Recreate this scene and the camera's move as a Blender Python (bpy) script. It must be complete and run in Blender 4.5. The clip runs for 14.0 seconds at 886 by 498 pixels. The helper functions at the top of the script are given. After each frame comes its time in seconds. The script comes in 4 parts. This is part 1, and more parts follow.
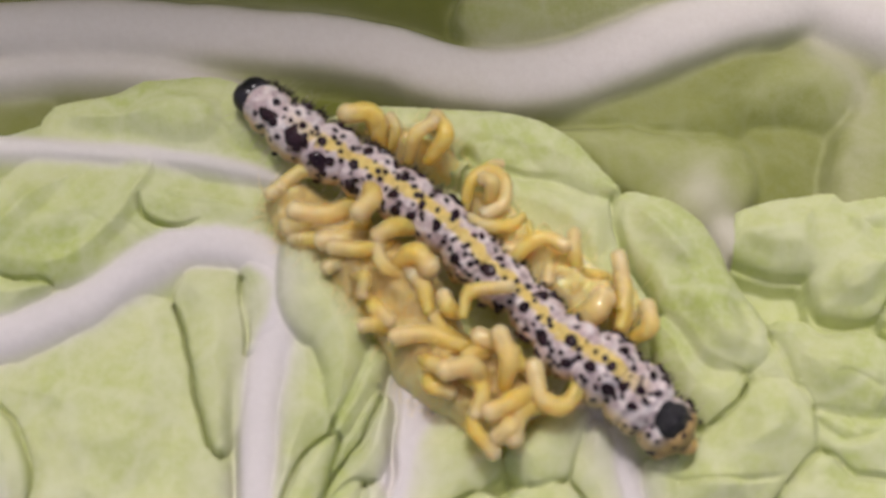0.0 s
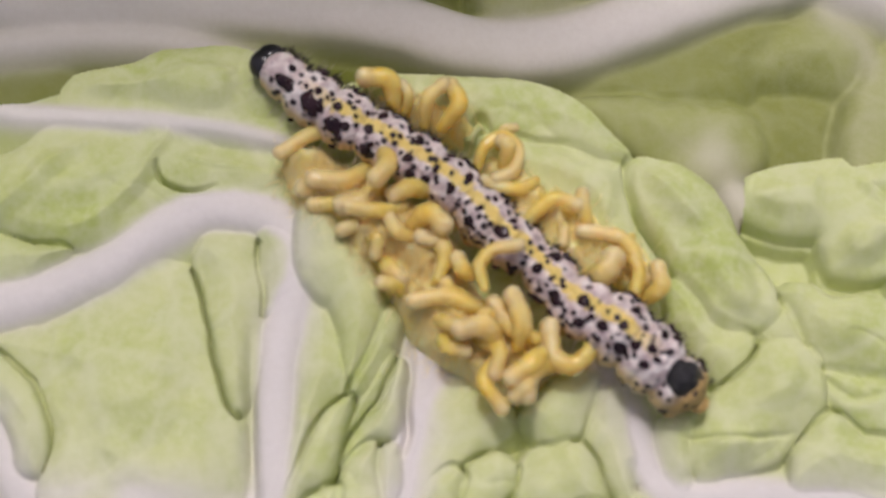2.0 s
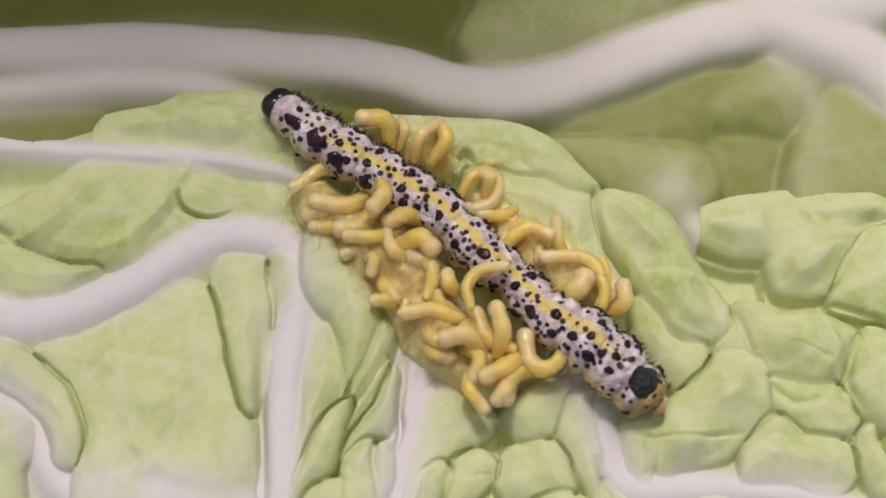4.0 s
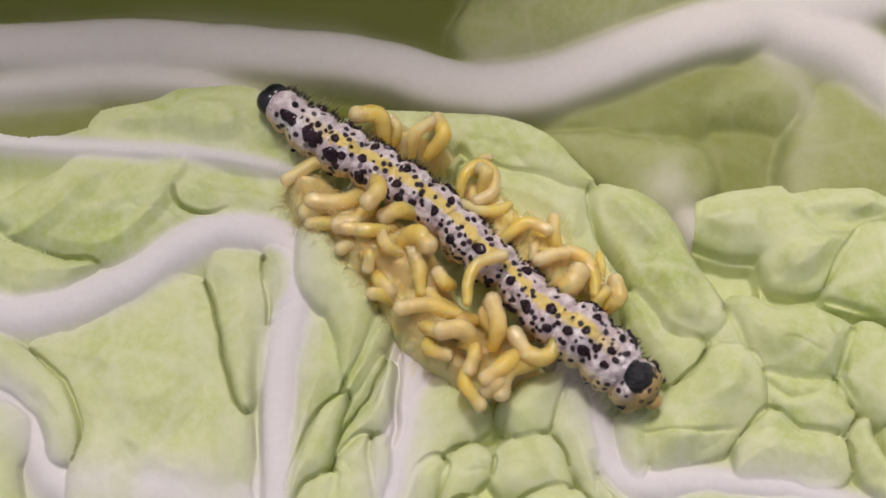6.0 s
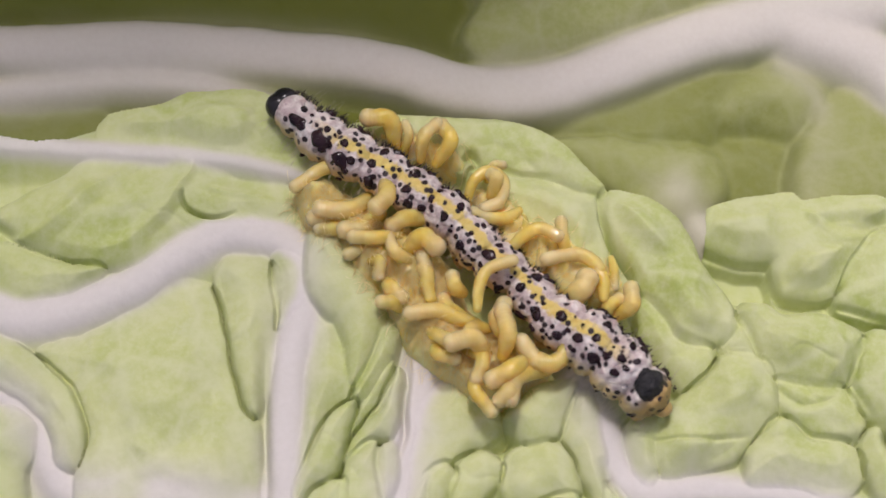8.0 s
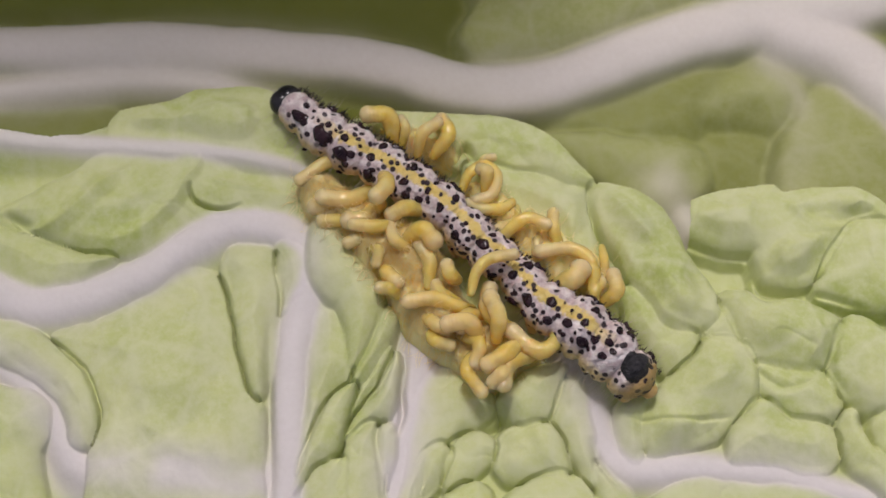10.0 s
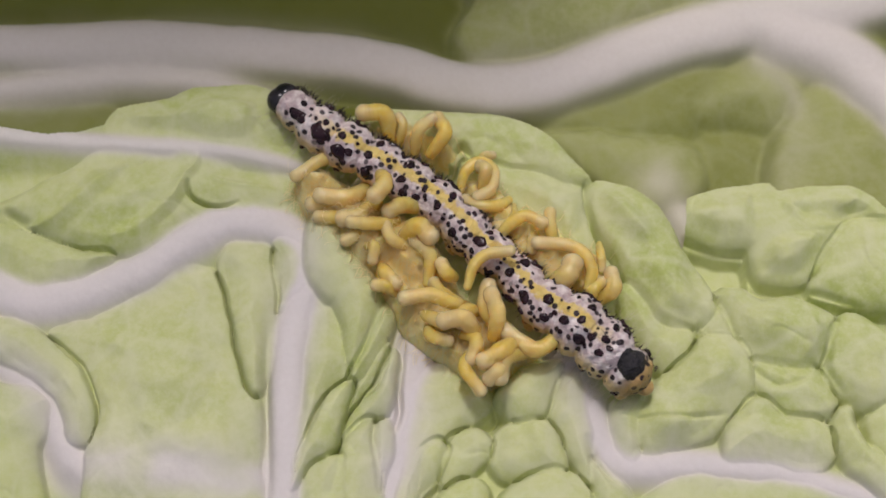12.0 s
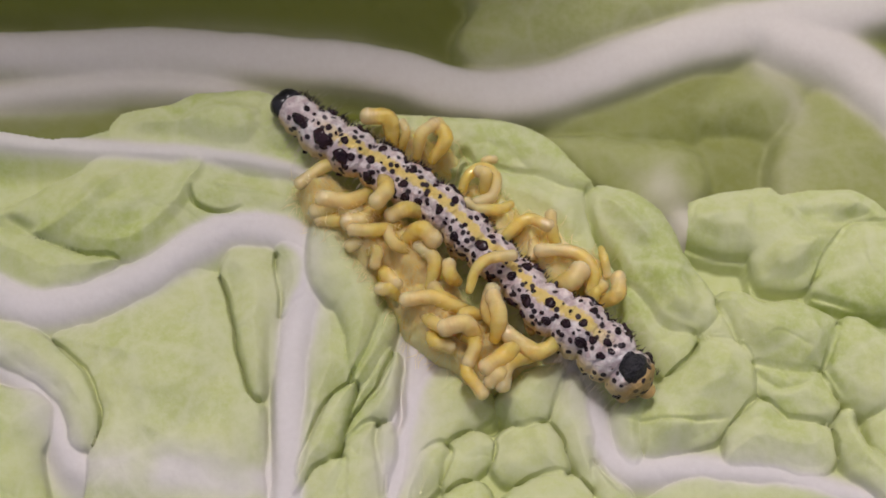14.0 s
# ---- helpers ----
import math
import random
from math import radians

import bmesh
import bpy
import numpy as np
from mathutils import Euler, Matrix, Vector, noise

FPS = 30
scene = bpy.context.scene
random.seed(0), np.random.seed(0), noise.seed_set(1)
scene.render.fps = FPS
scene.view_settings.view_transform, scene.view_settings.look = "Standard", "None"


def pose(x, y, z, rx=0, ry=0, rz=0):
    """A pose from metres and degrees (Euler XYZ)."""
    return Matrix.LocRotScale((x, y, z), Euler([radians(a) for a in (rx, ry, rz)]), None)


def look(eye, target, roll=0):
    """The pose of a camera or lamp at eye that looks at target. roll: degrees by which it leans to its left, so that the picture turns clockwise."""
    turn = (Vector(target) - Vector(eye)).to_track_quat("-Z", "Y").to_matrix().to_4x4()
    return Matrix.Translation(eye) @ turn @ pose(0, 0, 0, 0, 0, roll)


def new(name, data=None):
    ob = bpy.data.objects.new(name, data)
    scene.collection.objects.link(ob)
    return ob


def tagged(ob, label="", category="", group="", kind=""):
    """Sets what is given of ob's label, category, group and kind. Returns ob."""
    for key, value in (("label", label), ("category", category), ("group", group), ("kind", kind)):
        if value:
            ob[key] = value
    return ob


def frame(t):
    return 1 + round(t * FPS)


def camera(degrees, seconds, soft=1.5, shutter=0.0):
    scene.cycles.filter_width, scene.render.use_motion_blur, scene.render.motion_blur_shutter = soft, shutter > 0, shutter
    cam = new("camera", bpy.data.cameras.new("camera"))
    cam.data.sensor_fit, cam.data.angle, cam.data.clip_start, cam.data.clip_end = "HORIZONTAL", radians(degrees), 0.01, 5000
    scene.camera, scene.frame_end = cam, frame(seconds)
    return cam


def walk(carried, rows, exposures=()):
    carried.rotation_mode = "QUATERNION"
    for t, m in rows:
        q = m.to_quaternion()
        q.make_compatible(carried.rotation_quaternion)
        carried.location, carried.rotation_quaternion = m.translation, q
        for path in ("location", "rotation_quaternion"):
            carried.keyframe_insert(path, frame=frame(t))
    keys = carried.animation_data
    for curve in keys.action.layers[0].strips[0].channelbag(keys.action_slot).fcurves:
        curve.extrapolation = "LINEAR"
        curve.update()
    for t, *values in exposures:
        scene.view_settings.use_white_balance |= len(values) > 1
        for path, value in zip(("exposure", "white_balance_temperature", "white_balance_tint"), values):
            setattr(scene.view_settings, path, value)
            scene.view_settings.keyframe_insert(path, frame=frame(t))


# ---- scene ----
cam = camera(30.0, 14.0, soft=1.7)
PATH = [
    (0, look((-0.00028, -0.03455, 0.08824), (0.00000, 0.00860, -0.01709), 0.13)),
    (0.5, look((-0.00010, -0.03568, 0.08998), (0.00047, 0.00805, -0.01511), 0.69)),
    (1, look((0.00012, -0.03568, 0.08970), (0.00054, 0.00793, -0.01544), 0.48)),
    (1.5, look((0.00018, -0.03868, 0.08859), (-0.00012, 0.00593, -0.01613), -0.78)),
    (2, look((-0.00071, -0.03736, 0.08853), (-0.00089, 0.00622, -0.01663), -0.57)),
    (2.5, look((-0.00072, -0.03955, 0.09313), (-0.00100, 0.00445, -0.01185), -0.65)),
    (3, look((-0.00003, -0.04370, 0.09888), (-0.00087, 0.00274, -0.00504), -1.25)),
    (3.5, look((-0.00008, -0.04378, 0.09904), (-0.00046, 0.00295, -0.00475), -0.63)),
    (6, look((-0.00025, -0.04452, 0.09887), (0.00016, 0.00261, -0.00474), 0.26)),
    (6.5, look((-0.00066, -0.04459, 0.09936), (-0.00009, 0.00252, -0.00426), 0.47)),
    (7, look((-0.00057, -0.04416, 0.09913), (-0.00029, 0.00269, -0.00461), 0.11)),
    (7.5, look((-0.00030, -0.04339, 0.09890), (-0.00042, 0.00307, -0.00501), -0.22)),
    (8, look((-0.00062, -0.04359, 0.09866), (-0.00046, 0.00318, -0.00512), 0.20)),
    (10.5, look((0.00015, -0.04664, 0.10344), (-0.00018, 0.00022, -0.00030), -0.42)),
    (11, look((-0.00053, -0.04648, 0.10337), (-0.00016, 0.00033, -0.00039), 0.48)),
    (11.5, look((-0.00016, -0.04632, 0.10357), (-0.00002, 0.00021, -0.00031), 0.34)),
    (12, look((-0.00062, -0.04718, 0.10300), (0.00001, 0.00017, -0.00051), 0.75)),
    (12.5, look((0.00000, -0.04811, 0.10316), (0.00000, 0.00000, 0.00000), 0.00)),
    (13, look((-0.00031, -0.04771, 0.10323), (-0.00015, -0.00000, -0.00012), 0.20)),
    (13.5, look((0.00020, -0.04792, 0.10331), (-0.00015, 0.00004, 0.00008), -0.36)),
    (14, look((-0.00019, -0.04821, 0.10291), (-0.00015, 0.00030, -0.00007), 0.04)),
]
walk(cam, PATH, [(0.0, 0.02, 6250, 18), (8.2, 0.02, 6250, 18), (10.3, -0.19, 6250, 18), (14.0, -0.19, 6250, 18)])
cam.data.dof.use_dof = True
cam.data.dof.focus_distance = 0.1095
cam.data.dof.aperture_fstop = 42.0

MM = 0.001

# ---- light: a soft bright sky with a wide, hazy sun ----
SUN_ELEVATION, SUN_ROTATION = 74.0, 352.0
world = bpy.data.worlds.new("sky")
scene.world = world
world.use_nodes = True
wn, wl = world.node_tree.nodes, world.node_tree.links
sky = wn.new("ShaderNodeTexSky")
sky.sky_type, sky.sun_disc = "NISHITA", False
sky.sun_elevation, sky.sun_rotation = radians(SUN_ELEVATION), radians(SUN_ROTATION)
sky.air_density, sky.dust_density, sky.ozone_density = 0.5, 6.0, 0.6
wl.new(sky.outputs["Color"], wn["Background"].inputs["Color"])
wn["Background"].inputs["Strength"].default_value = 0.114
sun = new("sun", bpy.data.lights.new("sun", "SUN"))
sun.data.energy, sun.data.angle, sun.data.color = 1.4, radians(5), (1.0, 0.95, 0.90)
a, e = radians(SUN_ROTATION), radians(SUN_ELEVATION)
sun.matrix_world = look((math.sin(a) * math.cos(e), math.cos(a) * math.cos(e), math.sin(e)), (0, 0, 0))


# ---- materials ----
class Nodes:
    """A node material with short calls."""

    def __init__(self, name, **inputs):
        self.mat = bpy.data.materials.new(name)
        self.mat.use_nodes = True
        self.tree = self.mat.node_tree
        self.bsdf = self.tree.nodes["Principled BSDF"]
        for key, value in inputs.items():
            self.bsdf.inputs[key.replace("_", " ")].default_value = value

    def add(self, kind, links=(), **values):
        node = self.tree.nodes.new("ShaderNode" + kind)
        for key, value in values.items():
            if key in ("operation", "data_type", "blend_type", "feature", "attribute_name", "distance", "noise_dimensions", "clamp", "mode", "invert"):
                node_set(node, key, value)
            else:
                node.inputs[key.replace("_", " ")].default_value = value
        for socket, source in links:
            self.tree.links.new(source, node.inputs[socket])
        return node

    def link(self, source, socket):
        self.tree.links.new(source, self.bsdf.inputs[socket])

    def coords(self):
        return self.add("TexCoord").outputs["Object"]

    def noise(self, scale, detail=3.0, rough=0.55, distortion=0.0):
        return self.add("TexNoise", [("Vector", self.coords())], Scale=scale, Detail=detail, Roughness=rough, Distortion=distortion).outputs["Fac"]

    def attribute(self, name):
        return self.add("Attribute", attribute_name=name).outputs["Fac"]

    def ramp(self, source, stops):
        node = self.add("ValToRGB", [("Fac", source)])
        ramp = node.color_ramp
        while len(ramp.elements) < len(stops):
            ramp.elements.new(0.5)
        for el, (at, colour) in zip(ramp.elements, stops):
            el.position = at
            el.color = (*colour, 1) if len(colour) == 3 else colour
        return node.outputs["Color"]

    def mix(self, fac, a, b):
        node = self.add("Mix", data_type="RGBA")
        for index, source in ((0, fac), (6, a), (7, b)):
            if isinstance(source, (tuple, float, int)):
                node.inputs[index].default_value = (*source, 1) if isinstance(source, tuple) else source
            else:
                self.tree.links.new(source, node.inputs[index])
        return node.outputs[2]

    def math(self, op, a, b=0.0):
        node = self.add("Math", operation=op)
        for index, source in ((0, a), (1, b)):
            if isinstance(source, (float, int)):
                node.inputs[index].default_value = source
            else:
                self.tree.links.new(source, node.inputs[index])
        return node.outputs[0]

    def bump(self, height, strength, distance, before=None):
        node = self.add("Bump", [("Height", height)], Strength=strength, Distance=distance)
        if before:
            self.tree.links.new(before, node.inputs["Normal"])
        return node.outputs["Normal"]


def node_set(node, key, value):
    if key == "operation":
        node.operation = value
    elif key == "data_type":
        node.data_type = value
    elif key == "feature":
        node.feature = value
    elif key == "attribute_name":
        node.attribute_name = value


def leaf_material(name, green, deep, pale, white, dull, deepen=0.5, blotch=0.8):
    m = Nodes(name, Roughness=0.55, Specular_IOR_Level=0.25)
    big = m.noise(110.0, 3.0)
    fine = m.noise(1500.0, 5.0, 0.65)
    lamina = m.mix(m.math("MULTIPLY", m.ramp(big, [(0.42, (0, 0, 0)), (0.70, (1, 1, 1))]), blotch), green, deep)
    lamina = m.mix(m.math("MULTIPLY", m.ramp(fine, [(0.38, (0, 0, 0)), (0.66, (1, 1, 1))]), 0.5), lamina, pale)
    # fine net of paler veinlets
    warp = m.add("TexNoise", [("Vector", m.coords())], Scale=160.0, Detail=2.0).outputs["Color"]
    bent = m.add("MixRGB", [("Color1", m.coords()), ("Color2", warp)], Fac=0.004).outputs["Color"]
    cells = m.add("TexVoronoi", [("Vector", bent)], feature="DISTANCE_TO_EDGE", Scale=230.0).outputs["Distance"]
    net = m.ramp(cells, [(0.0, (1, 1, 1)), (0.12, (0, 0, 0))])
    lamina = m.mix(m.math("MULTIPLY", net, 0.45), lamina, pale)
    # tone deepens the green; on the leaf behind it also carries painted shade
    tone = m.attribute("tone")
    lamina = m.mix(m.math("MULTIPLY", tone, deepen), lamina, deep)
    rib = m.attribute("rib")
    speckle = m.noise(2500.0, 2.0)
    white = m.mix(speckle, white, dull)
    streak = m.mix(m.math("MULTIPLY", big, 0.35), white, (0.504, 0.518, 0.392))
    colour = m.mix(rib, lamina, streak)
    m.link(colour, "Base Color")
    n1 = m.bump(net, 0.10, 0.0001)
    n2 = m.bump(m.noise(420.0, 4.0), 0.18, 0.0004, n1)
    n3 = m.bump(fine, 0.25, 0.00015, n2)
    m.link(n3, "Normal")
    # thin leaf: part of the light passes through
    glow = m.add("BsdfTranslucent", [("Color", colour), ("Normal", n2)])
    both = m.add("MixShader", Fac=0.22)
    m.tree.links.new(m.bsdf.outputs[0], both.inputs[1])
    m.tree.links.new(glow.outputs[0], both.inputs[2])
    m.tree.links.new(both.outputs[0], m.tree.nodes["Material Output"].inputs["Surface"])
    return m.mat


def skin_material():
    """Caterpillar skin: lilac white, a broken yellow stripe along the back and the flanks, many fine black specks."""
    m = Nodes("caterpillar_skin", Roughness=0.48, Specular_IOR_Level=0.4)
    base = m.mix(m.ramp(m.noise(1700.0, 4.0, 0.6), [(0.36, (0, 0, 0)), (0.62, (1, 1, 1))]), (0.78, 0.72, 0.67), (0.48, 0.38, 0.37))
    base = m.mix(m.math("MULTIPLY", m.ramp(m.noise(600.0, 3.0), [(0.5, (0, 0, 0)), (0.72, (1, 1, 1))]), 0.5), base, (0.30, 0.21, 0.21))
    ragged = m.math("MULTIPLY", m.math("SUBTRACT", m.noise(1700.0, 4.0, 0.65), 0.5), 42.0)
    angle = m.math("ADD", m.attribute("angle"), ragged)
    back = m.ramp(m.math("DIVIDE", m.math("ABSOLUTE", angle), 60.0), [(0.17, (1, 1, 1)), (0.30, (0, 0, 0))])
    flank = m.ramp(m.math("DIVIDE", m.math("ABSOLUTE", angle), 180.0), [(0.31, (0, 0, 0)), (0.43, (1, 1, 1))])
    yellow = m.mix(m.noise(1800.0, 3.0), (0.662, 0.475, 0.072), (0.677, 0.562, 0.23))
    colour = m.mix(m.math("MULTIPLY", back, m.attribute("stripe")), base, yellow)
    colour = m.mix(m.math("MULTIPLY", flank, 0.8), colour, (0.62, 0.46, 0.16))
    dots = m.add("TexVoronoi", [("Vector", m.coords())], feature="F1", Scale=2000.0, Randomness=1.0)
    pick = m.ramp(dots.outputs["Color"], [(0.50, (0, 0, 0)), (0.54, (1, 1, 1))])
    disc = m.ramp(dots.outputs["Distance"], [(0.36, (1, 1, 1)), (0.46, (0, 0, 0))])
    speck = m.math("MULTIPLY", pick, disc)
    colour = m.mix(m.attribute("tail"), colour, (0.375, 0.255, 0.09))
    colour = m.mix(speck, colour, (0.0188, 0.009, 0.012))
    m.link(colour, "Base Color")
    n1 = m.bump(m.noise(2600.0, 3.0), 0.9, 0.0003)
    m.link(m.bump(m.noise(800.0, 2.0), 0.4, 0.0004, n1), "Normal")
    m.bsdf.inputs["Subsurface Weight"].default_value = 0.15
    m.bsdf.inputs["Subsurface Radius"].default_value = (1.0, 0.6, 0.5)
    m.bsdf.inputs["Subsurface Scale"].default_value = 0.0004
    return m.mat


def grub_material():
    """Wet, waxy larva skin that light sinks into: amber behind, milky towards the head."""
    m = Nodes("larva_skin", Roughness=0.32, Specular_IOR_Level=0.3)
    amber = m.mix(m.ramp(m.noise(750.0, 3.0), [(0.38, (0, 0, 0)), (0.62, (1, 1, 1))]), (0.97, 0.72, 0.21), (0.96, 0.63, 0.11))
    milky = m.mix(m.noise(1100.0, 3.0), (0.97, 0.80, 0.50), (0.96, 0.73, 0.36))
    colour = m.mix(m.math("MULTIPLY", m.attribute("pale"), 0.95), amber, milky)
    # curds of fat show through the skin
    fat = m.ramp(m.noise(1900.0, 3.0, 0.6), [(0.52, (0, 0, 0)), (0.66, (1, 1, 1))])
    colour = m.mix(m.math("MULTIPLY", fat, 0.25), colour, (0.834, 0.688, 0.413))
    m.link(colour, "Base Color")
    n1 = m.bump(m.noise(1700.0, 3.0), 0.5, 0.0002)
    m.link(n1, "Normal")
    m.link(m.bump(m.noise(1500.0, 2.0), 0.35, 0.0002), "Coat Normal")
    for key, value in (("Subsurface Weight", 1.0), ("Subsurface Radius", (1.0, 0.88, 0.68)), ("Subsurface Scale", 0.0010), ("IOR", 1.36), ("Coat Weight", 1.0), ("Coat Roughness", 0.07)):
        m.bsdf.inputs[key].default_value = value
    clear = m.add("BsdfTransparent", Color=(0.98, 0.84, 0.50, 1))
    both = m.add("MixShader", Fac=0.36)
    m.tree.links.new(m.bsdf.outputs[0], both.inputs[1])
    m.tree.links.new(clear.outputs[0], both.inputs[2])
    m.tree.links.new(both.outputs[0], m.tree.nodes["Material Output"].inputs["Surface"])
    return m.mat


def silk_material(name, a, b, through_part):
    """Matted silk: light passes between the fibres."""
    m = Nodes(name, Roughness=0.7, Specular_IOR_Level=0.2)
    colour = m.mix(m.ramp(m.noise(700.0, 4.0, 0.6, 1.5), [(0.35, (0, 0, 0)), (0.65, (1, 1, 1))]), a, b)
    m.link(colour, "Base Color")
    relief = m.bump(m.noise(2200.0, 5.0, 0.7, 2.5), 0.6, 0.0003)
    m.link(relief, "Normal")
    for key, value in (("Subsurface Weight", through_part), ("Subsurface Radius", (1.0, 0.8, 0.45)), ("Subsurface Scale", 0.0007)):
        m.bsdf.inputs[key].default_value = value
    return m.mat


def thread_material():
    """Single silk fibres, pale yellow and see-through."""
    m = Nodes("silk_thread", Roughness=0.4, Specular_IOR_Level=0.4)
    colour = m.mix(m.noise(300.0, 2.0), (1.0, 0.88, 0.50), (1.0, 0.94, 0.68))
    m.link(colour, "Base Color")
    glow = m.add("BsdfTranslucent", [("Color", colour)])
    both = m.add("MixShader", Fac=0.6)
    m.tree.links.new(m.bsdf.outputs[0], both.inputs[1])
    m.tree.links.new(glow.outputs[0], both.inputs[2])
    m.tree.links.new(both.outputs[0], m.tree.nodes["Material Output"].inputs["Surface"])
    return m.mat


def plain_material(name, a, b, scale, rough, bump=0.0, sss=0.0, coat=0.0, distance=0.0001):
    m = Nodes(name, Roughness=rough, Specular_IOR_Level=0.3)
    m.link(m.mix(m.ramp(m.noise(scale, 3.0), [(0.35, (0, 0, 0)), (0.65, (1, 1, 1))]), a, b), "Base Color")
    if bump:
        m.link(m.bump(m.noise(scale * 1.7, 3.0), bump, distance), "Normal")
    if sss:
        m.bsdf.inputs["Subsurface Weight"].default_value = sss
        m.bsdf.inputs["Subsurface Radius"].default_value = (1.0, 0.6, 0.2)
        m.bsdf.inputs["Subsurface Scale"].default_value = 0.0003
    if coat:
        m.bsdf.inputs["Coat Weight"].default_value = coat
        m.bsdf.inputs["Coat Roughness"].default_value = 0.06
    return m.mat


LEAF = leaf_material("cabbage_leaf", (0.68, 0.72, 0.35), (0.44, 0.54, 0.12), (0.79, 0.81, 0.55), (0.87, 0.82, 0.80), (0.79, 0.74, 0.71))
# very dark deep colour, laid on by tone, stands in for shade here
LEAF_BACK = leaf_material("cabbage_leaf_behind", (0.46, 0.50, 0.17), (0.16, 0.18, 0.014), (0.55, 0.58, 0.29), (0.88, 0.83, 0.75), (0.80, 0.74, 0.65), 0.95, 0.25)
SKIN = skin_material()
BLACK = plain_material("black_tubercle", (0.012, 0.007, 0.009), (0.035, 0.016, 0.02), 1500.0, 0.2, 0.6)
PLATE = plain_material("black_plate", (0.010, 0.010, 0.011), (0.03, 0.028, 0.03), 1800.0, 0.5, 1.0, 0.0, 0.0, 0.0003)
HEAD = plain_material("black_head", (0.010, 0.010, 0.012), (0.03, 0.028, 0.03), 900.0, 0.22, 0.3)
TAIL = plain_material("tail_skin", (0.58, 0.42, 0.16), (0.42, 0.28, 0.10), 900.0, 0.5, 0.4, 0.4)
GRUB = grub_material()
SILK = silk_material("yellow_silk", (1.0, 0.86, 0.44), (1.0, 0.77, 0.28), 1.0)
THREAD = thread_material()
HAIR_DARK = plain_material("dark_hair", (0.02, 0.015, 0.012), (0.05, 0.04, 0.03), 900.0, 0.4)
HAIR_PALE = plain_material("pale_hair", (0.6, 0.55, 0.42), (0.5, 0.45, 0.33), 900.0, 0.4)
TABLE = plain_material("table_surface", (0.30, 0.28, 0.24), (0.24, 0.22, 0.19), 60.0, 0.6, 0.2)


# ---- helpers of the scene ----
def part(name, bm, material, parent, label=""):
    me = bpy.data.meshes.new(name)
    bm.to_mesh(me)
    bm.free()
    return part_of(name, me, material, parent, label)


def part_of(name, me, material, parent, label=""):
    if material and not me.materials:
        me.materials.append(material)
    me.polygons.foreach_set("use_smooth", [True] * len(me.polygons))
    ob = new(name, me)
    ob.parent = parent
    if label:
        tagged(ob, label)
    return ob


def mesh_from(name, verts, faces):
    me = bpy.data.meshes.new(name)
    me.from_pydata([tuple(v) for v in verts], [], [tuple(f) for f in faces])
    me.update()
    return me


def spline(points, steps):
    """Catmull-Rom curve through points, as an array, open."""
    p = np.array(points, float)
    p = np.vstack([2 * p[0] - p[1], p, 2 * p[-1] - p[-2]])
    out = []
    for i in range(1, len(p) - 2):
        for k in range(steps):
            t = k / steps
            out.append(0.5 * (2 * p[i] + (p[i + 1] - p[i - 1]) * t + (2 * p[i - 1] - 5 * p[i] + 4 * p[i + 1] - p[i + 2]) * t * t
                              + (3 * p[i] - p[i - 1] - 3 * p[i + 1] + p[i + 2]) * t ** 3))
    out.append(p[-2])
    return np.array(out)


def closed_spline(points, steps):
    p = np.array(points, float)
    n, out = len(p), []
    for i in range(n):
        a, b, c, d = p[i - 1], p[i], p[(i + 1) % n], p[(i + 2) % n]
        for k in range(steps):
            t = k / steps
            out.append(0.5 * (2 * b + (c - a) * t + (2 * a - 5 * b + 4 * c - d) * t * t + (3 * b - a - 3 * c + d) * t ** 3))
    return np.array(out)


def slope(x, y):
    """The leaf as a whole leans a little: height in mm at a place in mm."""
    return -0.010 * x + 0.100 * y


def value_noise(u, v, table):
    i, j = np.floor(u).astype(int), np.floor(v).astype(int)
    fu, fv = u - i, v - j
    fu, fv = fu ** 3 * (fu * (6 * fu - 15) + 10), fv ** 3 * (fv * (6 * fv - 15) + 10)
    g = lambda a, b: table[a % 64, b % 64]
    return (g(i, j) * (1 - fu) + g(i + 1, j) * fu) * (1 - fv) + (g(i, j + 1) * (1 - fu) + g(i + 1, j + 1) * fu) * fv


def field_noise(x, y, size, seed):
    """Smooth noise, about -1 to 1, on arrays of places in mm: two turned grids over one another."""
    table = np.random.RandomState(seed).rand(64, 64) * 2 - 1
    one = value_noise((0.83 * x + 0.56 * y) / size + 300.3, (0.83 * y - 0.56 * x) / size + 300.7, table)
    two = value_noise((0.96 * x - 0.28 * y) / size + 331.9, (0.96 * y + 0.28 * x) / size + 317.2, table)
    return 0.72 * (one + two)


